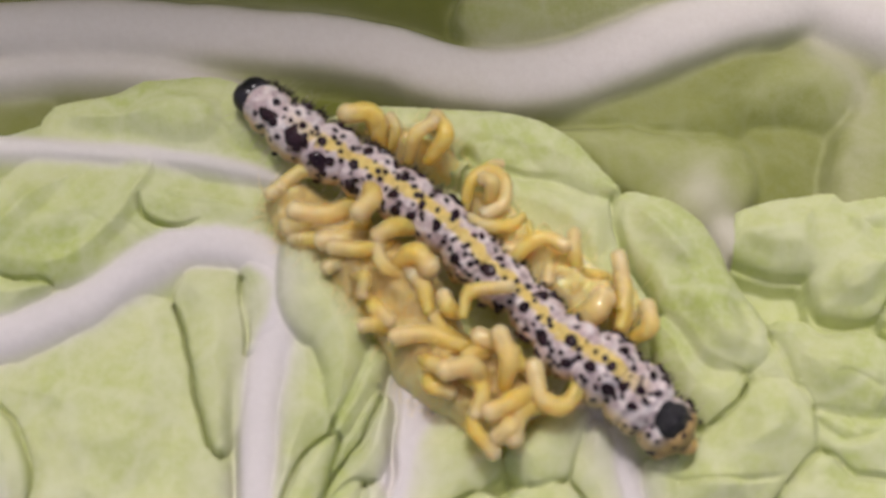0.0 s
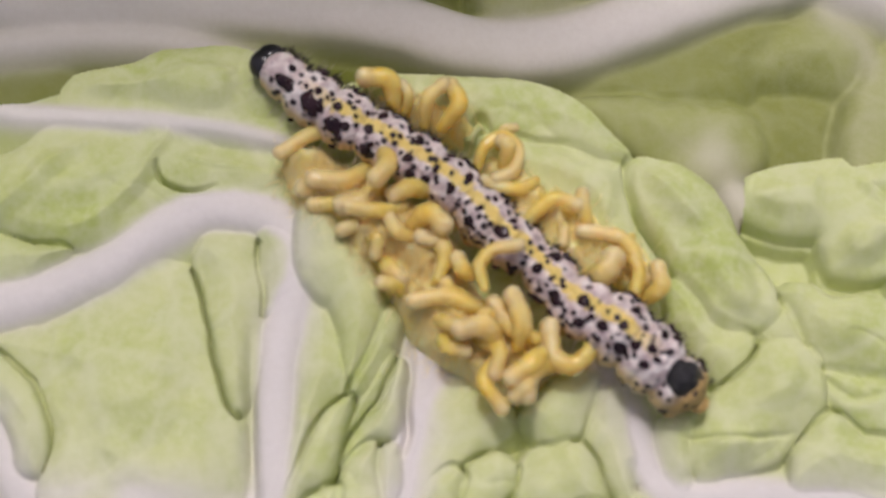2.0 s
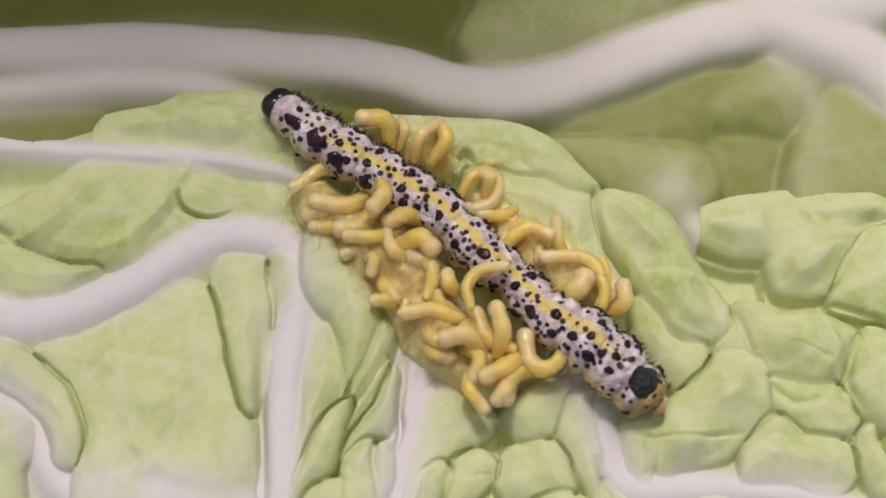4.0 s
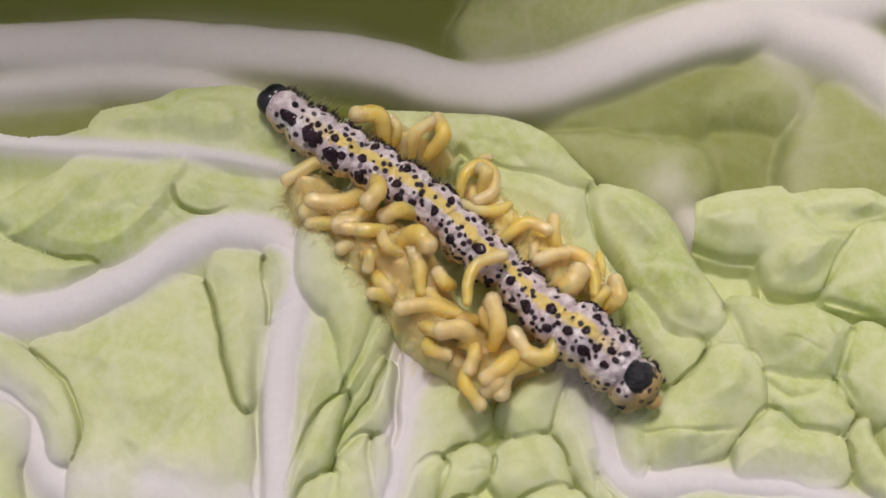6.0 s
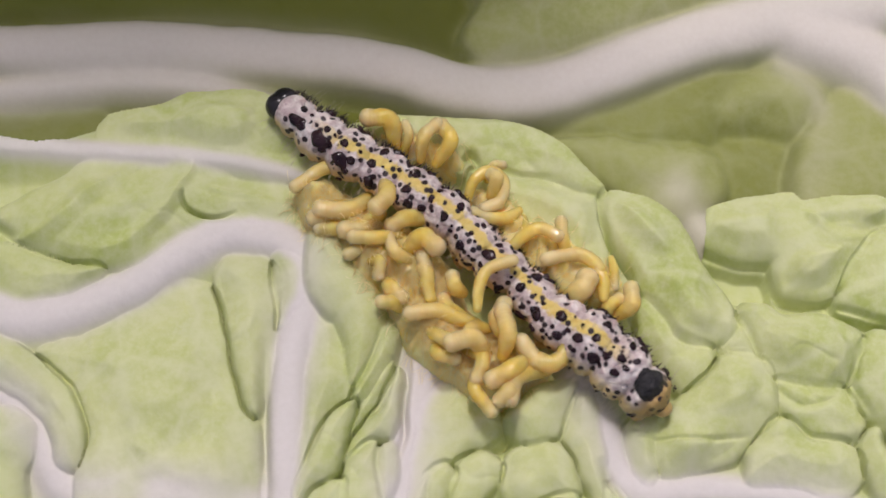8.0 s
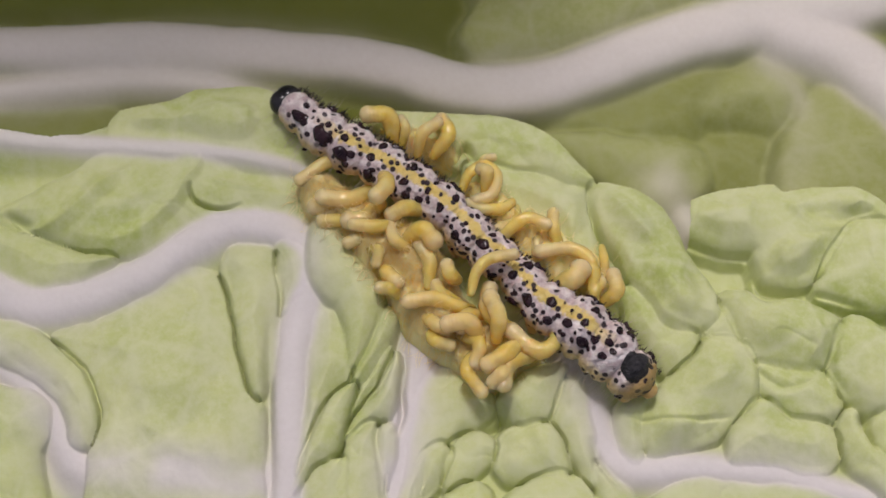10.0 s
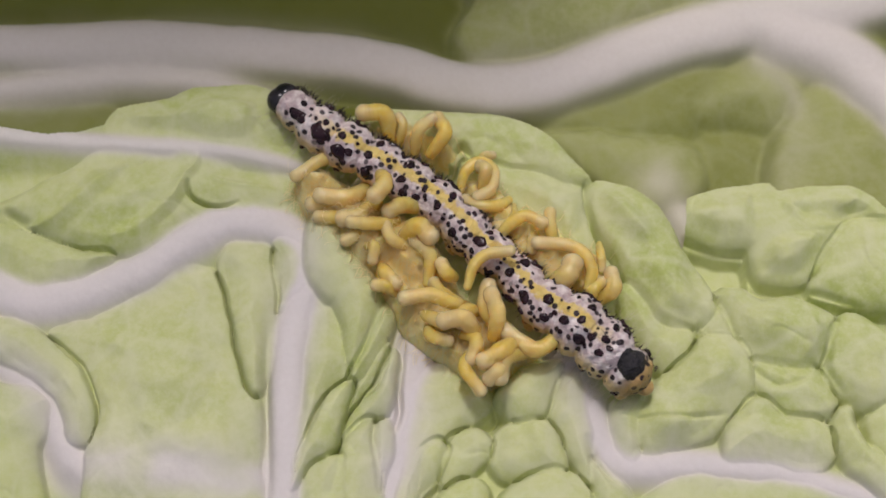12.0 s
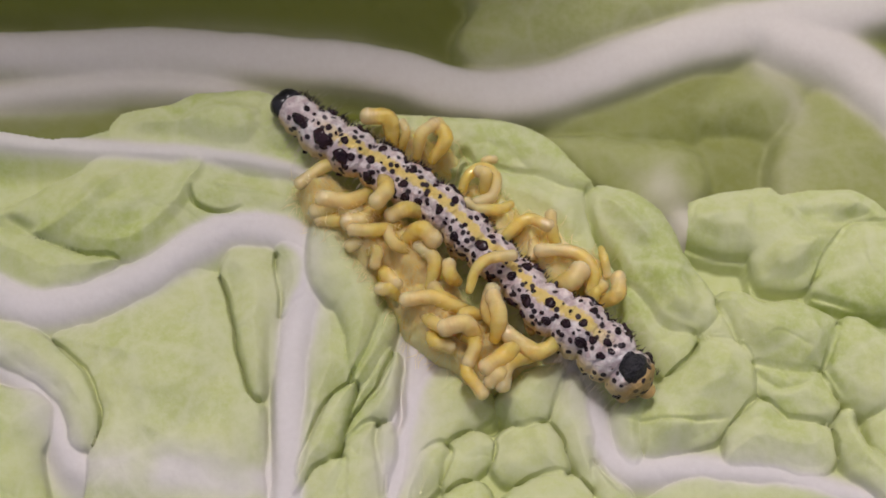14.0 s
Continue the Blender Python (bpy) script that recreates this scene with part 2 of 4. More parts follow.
class Sheet:
    """A crinkled leaf over a plan in mm: soft ribs on a low blade, and puffed blisters that press against and over one another."""

    def __init__(self, x0, x1, y0, y1, step, floor, tone=0.6, blend=0.75):
        self.xs, self.ys = np.arange(x0, x1, step), np.arange(y0, y1, step)
        self.x, self.y = np.meshgrid(self.xs, self.ys)
        self.step, self.blend = step, blend
        self.bx = self.x + 0.16 * field_noise(self.x, self.y, 1.9, 11) + 0.05 * field_noise(self.x, self.y, 0.7, 12)
        self.by = self.y + 0.16 * field_noise(self.x, self.y, 1.9, 13) + 0.05 * field_noise(self.x, self.y, 0.7, 14)
        self.z = np.full(self.x.shape, floor) + 0.2 * field_noise(self.x, self.y, 4.0, 15)
        self.rib, self.halo = np.zeros(self.x.shape), np.zeros(self.x.shape)
        self.tone = np.full(self.x.shape, tone)
        self.owner = np.zeros(self.x.shape, int)
        self.ribs = []
        self.puffed = np.zeros(self.x.shape, bool)

    def window(self, p, margin):
        lo, hi = p.min(axis=0) - margin, p.max(axis=0) + margin
        i0, i1 = np.searchsorted(self.ys, (lo[1], hi[1]))
        j0, j1 = np.searchsorted(self.xs, (lo[0], hi[0]))
        return slice(i0, i1), slice(j0, j1)

    def inside(self, outline, margin):
        """How far each place lies inside a closed outline, in mm, and the stretch of the plan that this covers."""
        p = closed_spline(outline, 4)
        w = self.window(p, margin)
        x, y = self.bx[w], self.by[w]
        near, cross = np.full(x.shape, 1e9), np.zeros(x.shape, int)
        for (ax, ay), (bx, by) in zip(p, np.roll(p, -1, axis=0)):
            dx, dy = bx - ax, by - ay
            t = np.clip(((x - ax) * dx + (y - ay) * dy) / (dx * dx + dy * dy + 1e-9), 0, 1)
            near = np.minimum(near, (x - ax - t * dx) ** 2 + (y - ay - t * dy) ** 2)
            if dy:
                cross += ((ay > y) != (by > y)) & (x < ax + (y - ay) * dx / dy)
        d = np.sqrt(near)
        return np.where(cross % 2 == 1, d, -d), w, p

    def beside(self, line, margin):
        """The distance of each place to an open line, how far along it lies, and the stretch of the plan."""
        p = spline(line, 6)
        w = self.window(p, margin)
        x, y = 0.5 * self.x[w] + 0.5 * self.bx[w], 0.5 * self.y[w] + 0.5 * self.by[w]
        near, along = np.full(x.shape, 1e9), np.zeros(x.shape)
        n = len(p) - 1
        for i in range(n):
            (ax, ay), (bx, by) = p[i], p[i + 1]
            dx, dy = bx - ax, by - ay
            t = np.clip(((x - ax) * dx + (y - ay) * dy) / (dx * dx + dy * dy + 1e-9), 0, 1)
            d = (x - ax - t * dx) ** 2 + (y - ay - t * dy) ** 2
            hit = d < near
            near, along = np.where(hit, d, near), np.where(hit, (i + t) / n, along)
        return np.sqrt(near), along, w

    def vein(self, name, line, top, start, end, fade, white, skirt=0.9):
        """A rounded rib whose crest is at top, start and end mm wide at its ends."""
        d, along, w = self.beside(line, max(start, end) + 3)
        x, y = self.x[w], self.y[w]
        half = (start + (end - start) * along) / 2
        q = d / half
        z = np.where(q < 1, top - 0.36 * half * q ** 2.5, top - 0.36 * half - skirt * (d - half))
        z = z + 0.06 * field_noise(x, y, 2.5, 77) + 0.02 * field_noise(x, y, 0.9, 78)
        k = 0.35
        gap = np.clip(0.5 + 0.5 * (z - self.z[w]) / k, 0, 1)
        self.z[w] = self.z[w] + (z - self.z[w]) * gap + k * gap * (1 - gap)
        mask = np.clip(1 - (d - 0.9 * half) / fade, 0, 1)
        self.rib[w] = np.maximum(self.rib[w], white * mask * mask * (3 - 2 * mask))
        wide = np.clip(1 - (d - 0.5 * half) / 3.2, 0, 1)
        self.halo[w] = np.maximum(self.halo[w], white * wide * wide)
        self.ribs.append(name)
        self.owner[w] = np.where(q < 1, len(self.ribs), self.owner[w])

    def blister(self, outline, edge, rise, roll, tone, bleed=0.1, grow=0.22):
        """A puffed patch of the blade: its rim is at edge and turns up over roll mm."""
        d, w, p = self.inside(outline, 1.2)
        d = d + grow
        x, y = self.bx[w], self.by[w]
        if x.size == 0:
            return
        seed = int(abs(p[0][0] * 131 + p[0][1] * 37)) % 1000
        c = p.mean(axis=0)
        tip = np.random.RandomState(seed + 5).rand(2) * 0.12 - 0.06
        q, broad = np.clip(d / (0.55 * roll), 0, 1), np.clip(d / (2.4 * roll), 0, 1)
        puff = 0.34 * np.sqrt(1 - (1 - q) ** 2) + 0.52 * (1 - (1 - broad) ** 2)
        wx, wy = x + 0.5 * field_noise(x, y, 1.3, seed + 7), y + 0.5 * field_noise(x, y, 1.3, seed + 8)
        fold = np.exp(-(field_noise(wx, wy, 3.4, seed + 3) / 0.16) ** 2) * 0.07
        rough = 0.20 * field_noise(x, y, 3.4, seed) + 0.13 * field_noise(x, y, 1.4, seed + 1) + 0.012 * field_noise(x, y, 0.45, seed + 2) - fold
        z = edge + np.clip(tip[0] * (x - c[0]) + tip[1] * (y - c[1]), -0.3, 0.3) + rise * puff + q * rough + 7.0 * np.minimum(d, 0)
        before, met = self.z[w].copy(), self.puffed[w]
        over = z > before
        k = np.where(met, 0.04, self.blend)
        gap = np.clip(0.5 + 0.5 * (z - before) / k, 0, 1)
        self.z[w] = before + (z - before) * gap + k * gap * (1 - gap)
        # a sharp crease where it presses against its neighbour
        press = np.where(met, np.exp(-(np.clip(before - z, 0, None) / 0.5) ** 2), 0.0)
        self.z[w] -= 1.3 * press * np.exp(-np.abs(d) / 0.13)
        self.puffed[w] |= over & (d > 0.05)
        self.tone[w] = np.where(over, tone, self.tone[w])
        faded = np.minimum(0.9, self.halo[w] * (0.45 + bleed) * (0.9 + 0.5 * field_noise(self.x[w], self.y[w], 2.2, 91)))
        self.rib[w] = np.where(over, faded, self.rib[w])
        self.owner[w] = np.where(over, 0, self.owner[w])

    def swell(self, outline, rise, roll):
        """A soft swelling on top of what is there."""
        d, w, p = self.inside(outline, 0.2)
        q = np.clip(d / roll, 0, 1)
        self.z[w] += rise * q * q * (3 - 2 * q)

    def crease(self, line, deep, half):
        """A narrow fold pressed into the blade."""
        d, along, w = self.beside(line, 4 * half)
        self.z[w] -= deep * np.exp(-(d / half) ** 2) * np.sin(np.pi * along) ** 0.9

    def soften(self, times, tones=0):
        blur = lambda a: (4 * a[1:-1, 1:-1] + 2 * (a[:-2, 1:-1] + a[2:, 1:-1] + a[1:-1, :-2] + a[1:-1, 2:]) + a[:-2, :-2] + a[2:, 2:] + a[:-2, 2:] + a[2:, :-2]) / 16
        for _ in range(times):
            self.z = blur(np.pad(self.z, 1, mode="edge"))
        for _ in range(max(times, tones)):
            self.rib = blur(np.pad(self.rib, 1, mode="edge"))
            self.tone = blur(np.pad(self.tone, 1, mode="edge"))

    def height(self, x, y):
        j = int(np.clip(round((x - self.xs[0]) / self.step), 0, len(self.xs) - 1))
        i = int(np.clip(round((y - self.ys[0]) / self.step), 0, len(self.ys) - 1))
        return float(self.z[i, j] + slope(x, y))

    def build(self, name, material, thick, keep=None, parent=None, normals=None):
        """One mesh of the kept stretch, with a rim thick mm deep."""
        keep = np.ones((len(self.ys) - 1, len(self.xs) - 1), bool) if keep is None else keep
        rows, cols = self.x.shape
        z = self.z + slope(self.x, self.y)
        top = np.stack([self.x, self.y, z], -1).reshape(-1, 3) * MM
        idx = np.arange(rows * cols).reshape(rows, cols)
        quads = np.stack([idx[:-1, :-1], idx[:-1, 1:], idx[1:, 1:], idx[1:, :-1]], -1)[keep]
        used = np.unique(quads)
        remap = np.full(rows * cols, -1)
        remap[used] = np.arange(len(used))
        # rim: the sides of kept cells that no kept cell shares
        pad = np.pad(keep, 1)
        here = pad[1:-1, 1:-1]
        rim = []
        for shift, (a, b) in (((0, 1), (0, 1)), ((1, 2), (1, 2)), ((2, 1), (2, 3)), ((1, 0), (3, 0))):
            other = pad[shift[0]:shift[0] + keep.shape[0], shift[1]:shift[1] + keep.shape[1]]
            lone = (here & ~other)[keep]
            rim.append(quads[lone][:, (a, b)])
        rim = np.vstack(rim)
        ends = np.unique(rim)
        low = np.full(rows * cols, -1)
        low[ends] = len(used) + np.arange(len(ends))
        verts = np.vstack([top[used], top[ends] - np.array((0, 0, thick * MM))])
        faces = np.vstack([remap[quads], np.stack([remap[rim[:, 1]], remap[rim[:, 0]], low[rim[:, 0]], low[rim[:, 1]]], -1)])
        me = bpy.data.meshes.new(name)
        me.from_pydata(verts.tolist(), [], faces.tolist())
        me.update()
        source = np.concatenate([used, ends])
        for attr, values in (("rib", self.rib), ("tone", self.tone)):
            me.attributes.new(attr, "FLOAT", "POINT").data.foreach_set("value", values.reshape(-1)[source].astype(np.float32))
        ob = part_of(name, me, material, parent)
        gy, gx = np.gradient(z, self.step)
        up = np.stack([-gx, -gy, np.ones_like(gx)], -1)
        up = (up / np.linalg.norm(up, axis=-1, keepdims=True)).reshape(-1, 3)
        me.normals_split_custom_set_from_vertices(up[source].tolist())
        return ob

    def leaf(self, material, thick, keep=None):
        """The whole leaf: a blade and each rib, under one thing."""
        leaf = new("cabbage_leaf")
        cells = np.ones((len(self.ys) - 1, len(self.xs) - 1), bool) if keep is None else keep[:-1, :-1] & keep[1:, 1:]
        owner = self.owner[:-1, :-1]
        self.build("blade", material, thick, cells & (owner == 0), leaf)
        for k, name in enumerate(self.ribs):
            mine = cells & (owner == k + 1)
            if mine.sum() > 20:
                tagged(self.build(name, material, thick, mine, leaf), "smooth white leaf rib")
        return leaf


# ---- the leaf behind, with its thick midrib ----
behind = Sheet(-70, 70, -45, 55, 0.2, -6.0, 0.5, 0.15)
behind.vein("midrib", [(-45.1, 16.9), (-36.8, 16.9), (-32.7, 16.9), (-28.5, 17), (-24.4, 17.2), (-20.2, 17.3), (-16, 16.9), (-11.8, 16.5), (-7.7, 16.2), (-3.5, 15.4), (0.7, 14.1), (4, 13.7), (6.5, 14), (9, 14.7), (13.2, 16.4), (17.5, 18), (21.7, 19.1), (26, 20), (30.3, 21), (34.7, 22.2), (43.5, 24.6)], -2.6, 3.4, 4.6, 0.3, 1, 3.0)
behind.vein("side_rib", [(-36.6, 13.1), (-32.5, 13.4), (-26.7, 14.1), (-24.3, 14.4), (-21.4, 14.5), (-18.9, 14.3), (-16.4, 13.8), (-13.8, 12.8), (-10.9, 11.8)], -3, 1.8, 1.6, 1, 1)
behind.vein("side_rib", [(25, 18.3), (27.5, 17.5), (29.9, 16.3), (31.8, 14.5), (33.7, 12.2), (35.9, 8.9)], -2.5, 3.4, 4.2, 1.6, 1)
behind.vein("side_rib", [(15.4, 6.7), (16.6, 5), (17.7, 2.8), (19.2, 0.3)], -3.6, 1.6, 1.6, 2, 0.8)
behind.vein("side_rib", [(23, 16.1), (25.6, 14.1), (25.8, 11.6), (25, 8.4), (24.6, 5.8)], -3.5, 0.5, 0.4, 0.8, 0.35)
# high tone paints shade into the colour: under the midrib, top strip, dark patches
behind.blister([(-41.3, 18.3), (-42.2, 26.8), (0.7, 27.1), (1.5, 20.4), (0.7, 17.6), (-3.5, 18), (-7.7, 17.9), (-12.8, 18), (-16.2, 18.7), (-20.4, 19.3), (-24.6, 19.8), (-33, 19.6)], -5.2, 2.4, 3.5, 1, 0)
behind.blister([(0.7, 18.1), (2, 20.9), (3.3, 24.2), (30.9, 27.3), (21.9, 21.5), (16.8, 20.7), (12.5, 18.8), (9.1, 17.4), (5.7, 16.3), (3.2, 16.1)], -4, 2.6, 3.5, 0, 0.2)
behind.blister([(7.3, 12.2), (11.5, 13.8), (15.7, 15), (20, 16.2), (21.6, 15.4), (19.7, 12.2), (17.9, 9.5), (15.4, 7.8), (12.1, 6.4), (9.2, 7.7)], -5.2, 2.2, 2.6, 0.6, -0.3)
behind.blister([(6.4, 10.4), (9.7, 10.8), (14.3, 10.4), (17.6, 10), (19.1, 7.8), (18.2, 5.6), (14.8, 4.3), (11.3, 6.4), (8.8, 8.2)], -4.2, 2, 2.6, 0.25, 0.1)
behind.blister([(16.5, 13.6), (19.9, 15.6), (24.2, 16.6), (26.6, 15), (26.8, 12.3), (24.6, 10.9), (20.9, 11.3), (17.2, 11.5)], -5, 2.2, 2.4, 0.35, 0.15)
behind.blister([(16.8, 11.1), (20.1, 11.1), (23.8, 10.7), (24, 8.2), (23.1, 6), (19.4, 5.6), (17.9, 7.8)], -5.6, 2, 2.4, 0.6, 0.1)
behind.blister([(23.4, 7.8), (24.9, 11.6), (27.4, 14.5), (30.2, 13.2), (33.7, 10.5), (33.1, 3.5), (28.9, 2.6), (24.1, 2.6)], -4.4, 2, 2, 0.3, 0.15)
behind.blister([(26.5, 8.7), (29.6, 10.5), (33.8, 11), (33.4, 7.4), (29.3, 7.4), (26.9, 7.4)], -5.4, 1.8, 2, 0.8, 0.1)
behind.blister([(-40.8, 14.2), (-32.5, 13.3), (-27.5, 13.1), (-24.2, 12.4), (-23.9, 9.3), (-40.3, 9.2)], -4.4, 1.2, 2, 0.75, 0)
behind.blister([(-16, 14.3), (-9.3, 13.9), (-3.5, 12.6), (-3.5, 9.4), (-15.8, 9.4)], -5.8, 1.6, 2, 0.95, -0.4)
behind.blister([(14.9, 6), (18.2, 6), (20.8, 2.6), (24.6, -1.6), (18.6, -1.6), (16, 2.6)], -5.6, 1.6, 2, 0.45, 0.4)
behind.soften(3, 8)
# far side of the leaf curls up out of view, added to shade the top left
far = np.clip(behind.y - 25.5, 0, None)
behind.z += 0.168 * far ** 2 * np.clip((13 - behind.x) / 9, 0.05, 1)
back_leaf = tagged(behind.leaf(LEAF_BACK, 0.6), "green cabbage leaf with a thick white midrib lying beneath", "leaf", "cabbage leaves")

# ---- the crinkled leaf under the caterpillar ----
front = Sheet(-42, 42, -32, 20, 0.09, -1.5, 0.6)
# long rib that bends down the leaf
front.vein("side_rib", [(-32.6, -1.7), (-30.2, -3.1), (-28.2, -3.8), (-26.3, -3.8), (-24.4, -3.3), (-22.5, -2.5), (-20.6, -1.6), (-18.8, -0.3), (-16.9, 0.9), (-15, 1.8), (-13.1, 2), (-11.1, 1.6), (-9.8, 0.3), (-9.4, -1.4), (-9.7, -3.9), (-10.2, -6.4), (-10.4, -10.3), (-10.4, -14.1), (-10.5, -17.9), (-10.5, -20.1)], 0.15, 2.5, 1.9, 1, 1)
# rib that starts under the silk
front.vein("side_rib", [(-1.2, -5.4), (-1.6, -6.8), (-2.2, -9), (-2.7, -11.1), (-3.1, -13.7), (-3.4, -16.4), (-3.6, -20.1)], -0.45, 2.3, 1.9, 2.6, 1)
# rib by the tail
front.vein("side_rib", [(8.4, -7.9), (8.9, -9.5), (9.7, -11.4), (10.3, -13.3), (11.5, -14.5), (13.3, -15), (15.5, -14.8), (18.5, -14.9), (21.1, -15.1), (24, -15.8), (26.6, -16.5), (30.2, -17.8)], -0.2, 2.4, 1, 1.2, 1)
# upper rib by the rim
front.vein("side_rib", [(-34.4, 8.9), (-31.2, 8.3), (-28, 7.9), (-25.2, 7.7), (-22.4, 7.5), (-19.2, 7.4), (-16.8, 7.2), (-14, 6.9), (-11.2, 6.2), (-9.4, 5.6)], 0.2, 1.3, 0.6, 0.8, 0.9)
# broad rib in the near corner
front.vein("side_rib", [(-31.3, -6.9), (-28.9, -8.3), (-27.4, -9.7), (-26, -11.5), (-24.8, -13.8), (-23.2, -15.2), (-19.8, -15.2), (-16.1, -15.4), (-12.7, -16), (-10.5, -16.4)], -0.55, 1.6, 2.6, 2.4, 1)
front.blister([(-23.5, 10.1), (-23.1, 10.8), (-19.4, 11.3), (-17.8, 12.1), (-14.6, 12.4), (-12.6, 12.1), (-10.5, 10.4), (-8.9, 8.2), (-8.8, 5.7), (-11.2, 6.2), (-14, 7), (-16.8, 7.3), (-19.2, 7.5), (-21.5, 7.7), (-23.2, 8.2), (-23.7, 9.2)], -0.9, 1.5, 1.6, 0.5, -0.25)
front.blister([(-32.1, 2), (-29.9, 3.3), (-28.4, 4.2), (-26.1, 5.6), (-24.4, 6.6), (-21.5, 6.9), (-19.1, 6.7), (-18.2, 7.7), (-17.4, 7.5), (-16, 6.7), (-14, 5.7), (-11.2, 5.3), (-8.8, 3.8), (-8.9, 2), (-11.1, 2.2), (-13.4, 2.6), (-16.2, 2.5), (-18.5, 1.5), (-20.3, 0.3), (-22.2, -0.4), (-24.6, -0), (-27.7, 1.1), (-30.5, 1.6), (-32, 1)], -0.7, 1.7, 1.8, 0.55, -0.25)
front.blister([(-32.8, 1.8), (-30.6, 2.2), (-28.9, 1.4), (-26.9, 0.4), (-24.5, -0.3), (-22.4, -0.6), (-24, -1.7), (-26.3, -2.5), (-28.2, -2.6), (-29.8, -1.6), (-32.6, -0.6)], -0.8, 1.5, 1.2, 0.65, -0.1)
front.blister([(-26.4, -5.8), (-24.2, -5.3), (-22.3, -4.4), (-20.1, -3.2), (-18.3, -1.8), (-16.8, -1.1), (-15.6, -1.4), (-14.8, -3), (-14.3, -5), (-13.4, -8.1), (-12.9, -9.8), (-12.2, -11.2), (-12, -13.1), (-12.3, -15), (-12.2, -19.1), (-22.1, -19.1), (-23.5, -15.4), (-22.9, -12.8), (-23.2, -10.5), (-24.1, -8.4), (-25.8, -6.6)], -0.8, 1.5, 2.2, 0.3, 0.3)
front.blister([(-15.3, -1.3), (-15.1, -0.2), (-13.7, 0.5), (-12, 0.3), (-11.1, -1), (-11.2, -3.4), (-11.4, -5.8), (-11.8, -8.3), (-12.5, -10.1), (-13, -9.8), (-13.5, -8.1), (-14.2, -5), (-14.8, -3)], -0.8, 1.6, 1, 0.4, 0.1)
front.blister([(-11.5, 0.5), (-10.2, 0.1), (-9.3, -1), (-9.4, -2.2), (-9.8, -2.9), (-10.6, -3.5), (-11.1, -4.4), (-11.3, -2.6)], -0.7, 1.3, 0.7, 0.45, 0.2)
front.blister([(-31.4, -4.9), (-29.9, -5.1), (-28.4, -5.4), (-26, -6.6), (-24, -8.6), (-23.2, -10.5), (-23.2, -12.2), (-23.4, -13.4), (-24.5, -13.2), (-25.2, -11.3), (-26.9, -9.4), (-28.7, -8.2), (-31.3, -6.6)], -0.7, 1.5, 1, 0.5, 0.2)
front.blister([(-31, -10.1), (-28.7, -9.9), (-27.4, -10.1), (-26.5, -11.1), (-26.5, -12.8), (-26.9, -14.3), (-26.1, -19.1), (-30.8, -19.1)], -0.9, 1.5, 1.2, 0.65, 0.3)
front.blister([(-9.3, 1.4), (-7.6, 1.6), (-6.4, 0.3), (-5.1, -1.7), (-4.2, -3.4), (-4.4, -4.9), (-5.2, -6.7), (-6, -8.2), (-6.5, -7.3), (-6.8, -5), (-7.2, -4), (-8, -3.6), (-8.9, -2.6), (-9.4, -1)], -0.3, 1.9, 0.9, 0.38, 0.1)
front.blister([(-8.7, -3.7), (-7.1, -4), (-6.5, -6.5), (-6.1, -8.3), (-6.6, -9.3), (-7.6, -10), (-8.5, -12), (-9.2, -14.1), (-9.8, -15.4), (-9.5, -12.7), (-9.2, -10.4), (-9, -7.3)], -0.8, 1.6, 0.9, 0.4, 0.2)
front.blister([(-4.1, -4), (-3.3, -4.9), (-3.6, -6.2), (-4.5, -7.7), (-5.4, -9), (-6.3, -9.2), (-5.5, -7.3), (-4.7, -5.5)], -0.7, 1.4, 0.5, 0.45, 0)
front.blister([(-3.7, -6.5), (-3.9, -8.1), (-5, -9.7), (-6.1, -11.2), (-6.8, -12), (-6.1, -10), (-5.2, -8.5), (-4.4, -7.1)], -1, 1.4, 0.45, 0.45, 0)
front.blister([(-3.3, -7), (-2.9, -8.7), (-3.1, -10.2), (-3.9, -11.5), (-5.4, -12.3), (-6.8, -14), (-7.3, -14), (-6.7, -12.4), (-5.4, -10.7), (-4.5, -9.6), (-3.9, -8.1)], -1, 1.6, 0.6, 0.45, 0.1)
front.blister([(-6.1, -9.2), (-6.2, -10.4), (-6.7, -12), (-7.2, -14), (-8.3, -14.5), (-9.5, -15.9), (-9.9, -16.5), (-9.5, -14.3), (-8.7, -12.3), (-7.7, -10.4)], -0.7, 1.5, 0.55, 0.42, 0.1)
front.blister([(-6.7, -13.6), (-5.5, -12), (-4.6, -11.8), (-4.4, -12.7), (-4.2, -14.2), (-4.1, -19), (-6.8, -19), (-7.2, -16.1)], -0.8, 1.6, 0.8, 0.4, 0.1)
front.blister([(-9.4, -19.1), (-9, -15.7), (-7.9, -14.5), (-6.8, -14.1), (-6.6, -15.4), (-6.6, -19)], -0.9, 1.5, 0.7, 0.42, 0.1)
front.blister([(-4.5, -12), (-3.4, -12.2), (-3.3, -13.8), (-3.8, -15.3), (-4.1, -16.6), (-4.5, -14.2)], -1.1, 1.3, 0.5, 0.5, 0.2)
front.blister([(-1.4, -8.9), (0.2, -7.7), (1.7, -8.1), (2.9, -9.6), (3.3, -10.7), (1.9, -11.9), (0.3, -13.1), (-0.8, -13.9), (-1.7, -16.1), (-1.9, -19), (-2.9, -19), (-2.5, -14.6), (-1.9, -11.6)], -1, 1.5, 1.6, 0.32, 0.45)
front.blister([(3.8, -10.5), (4.4, -9.5), (5.9, -8.3), (7.6, -7.9), (7.8, -8.8), (7.3, -10.4), (6.6, -11.8), (5.3, -12.2), (4.4, -11.6)], -0.7, 1.6, 0.8, 0.42, 0)
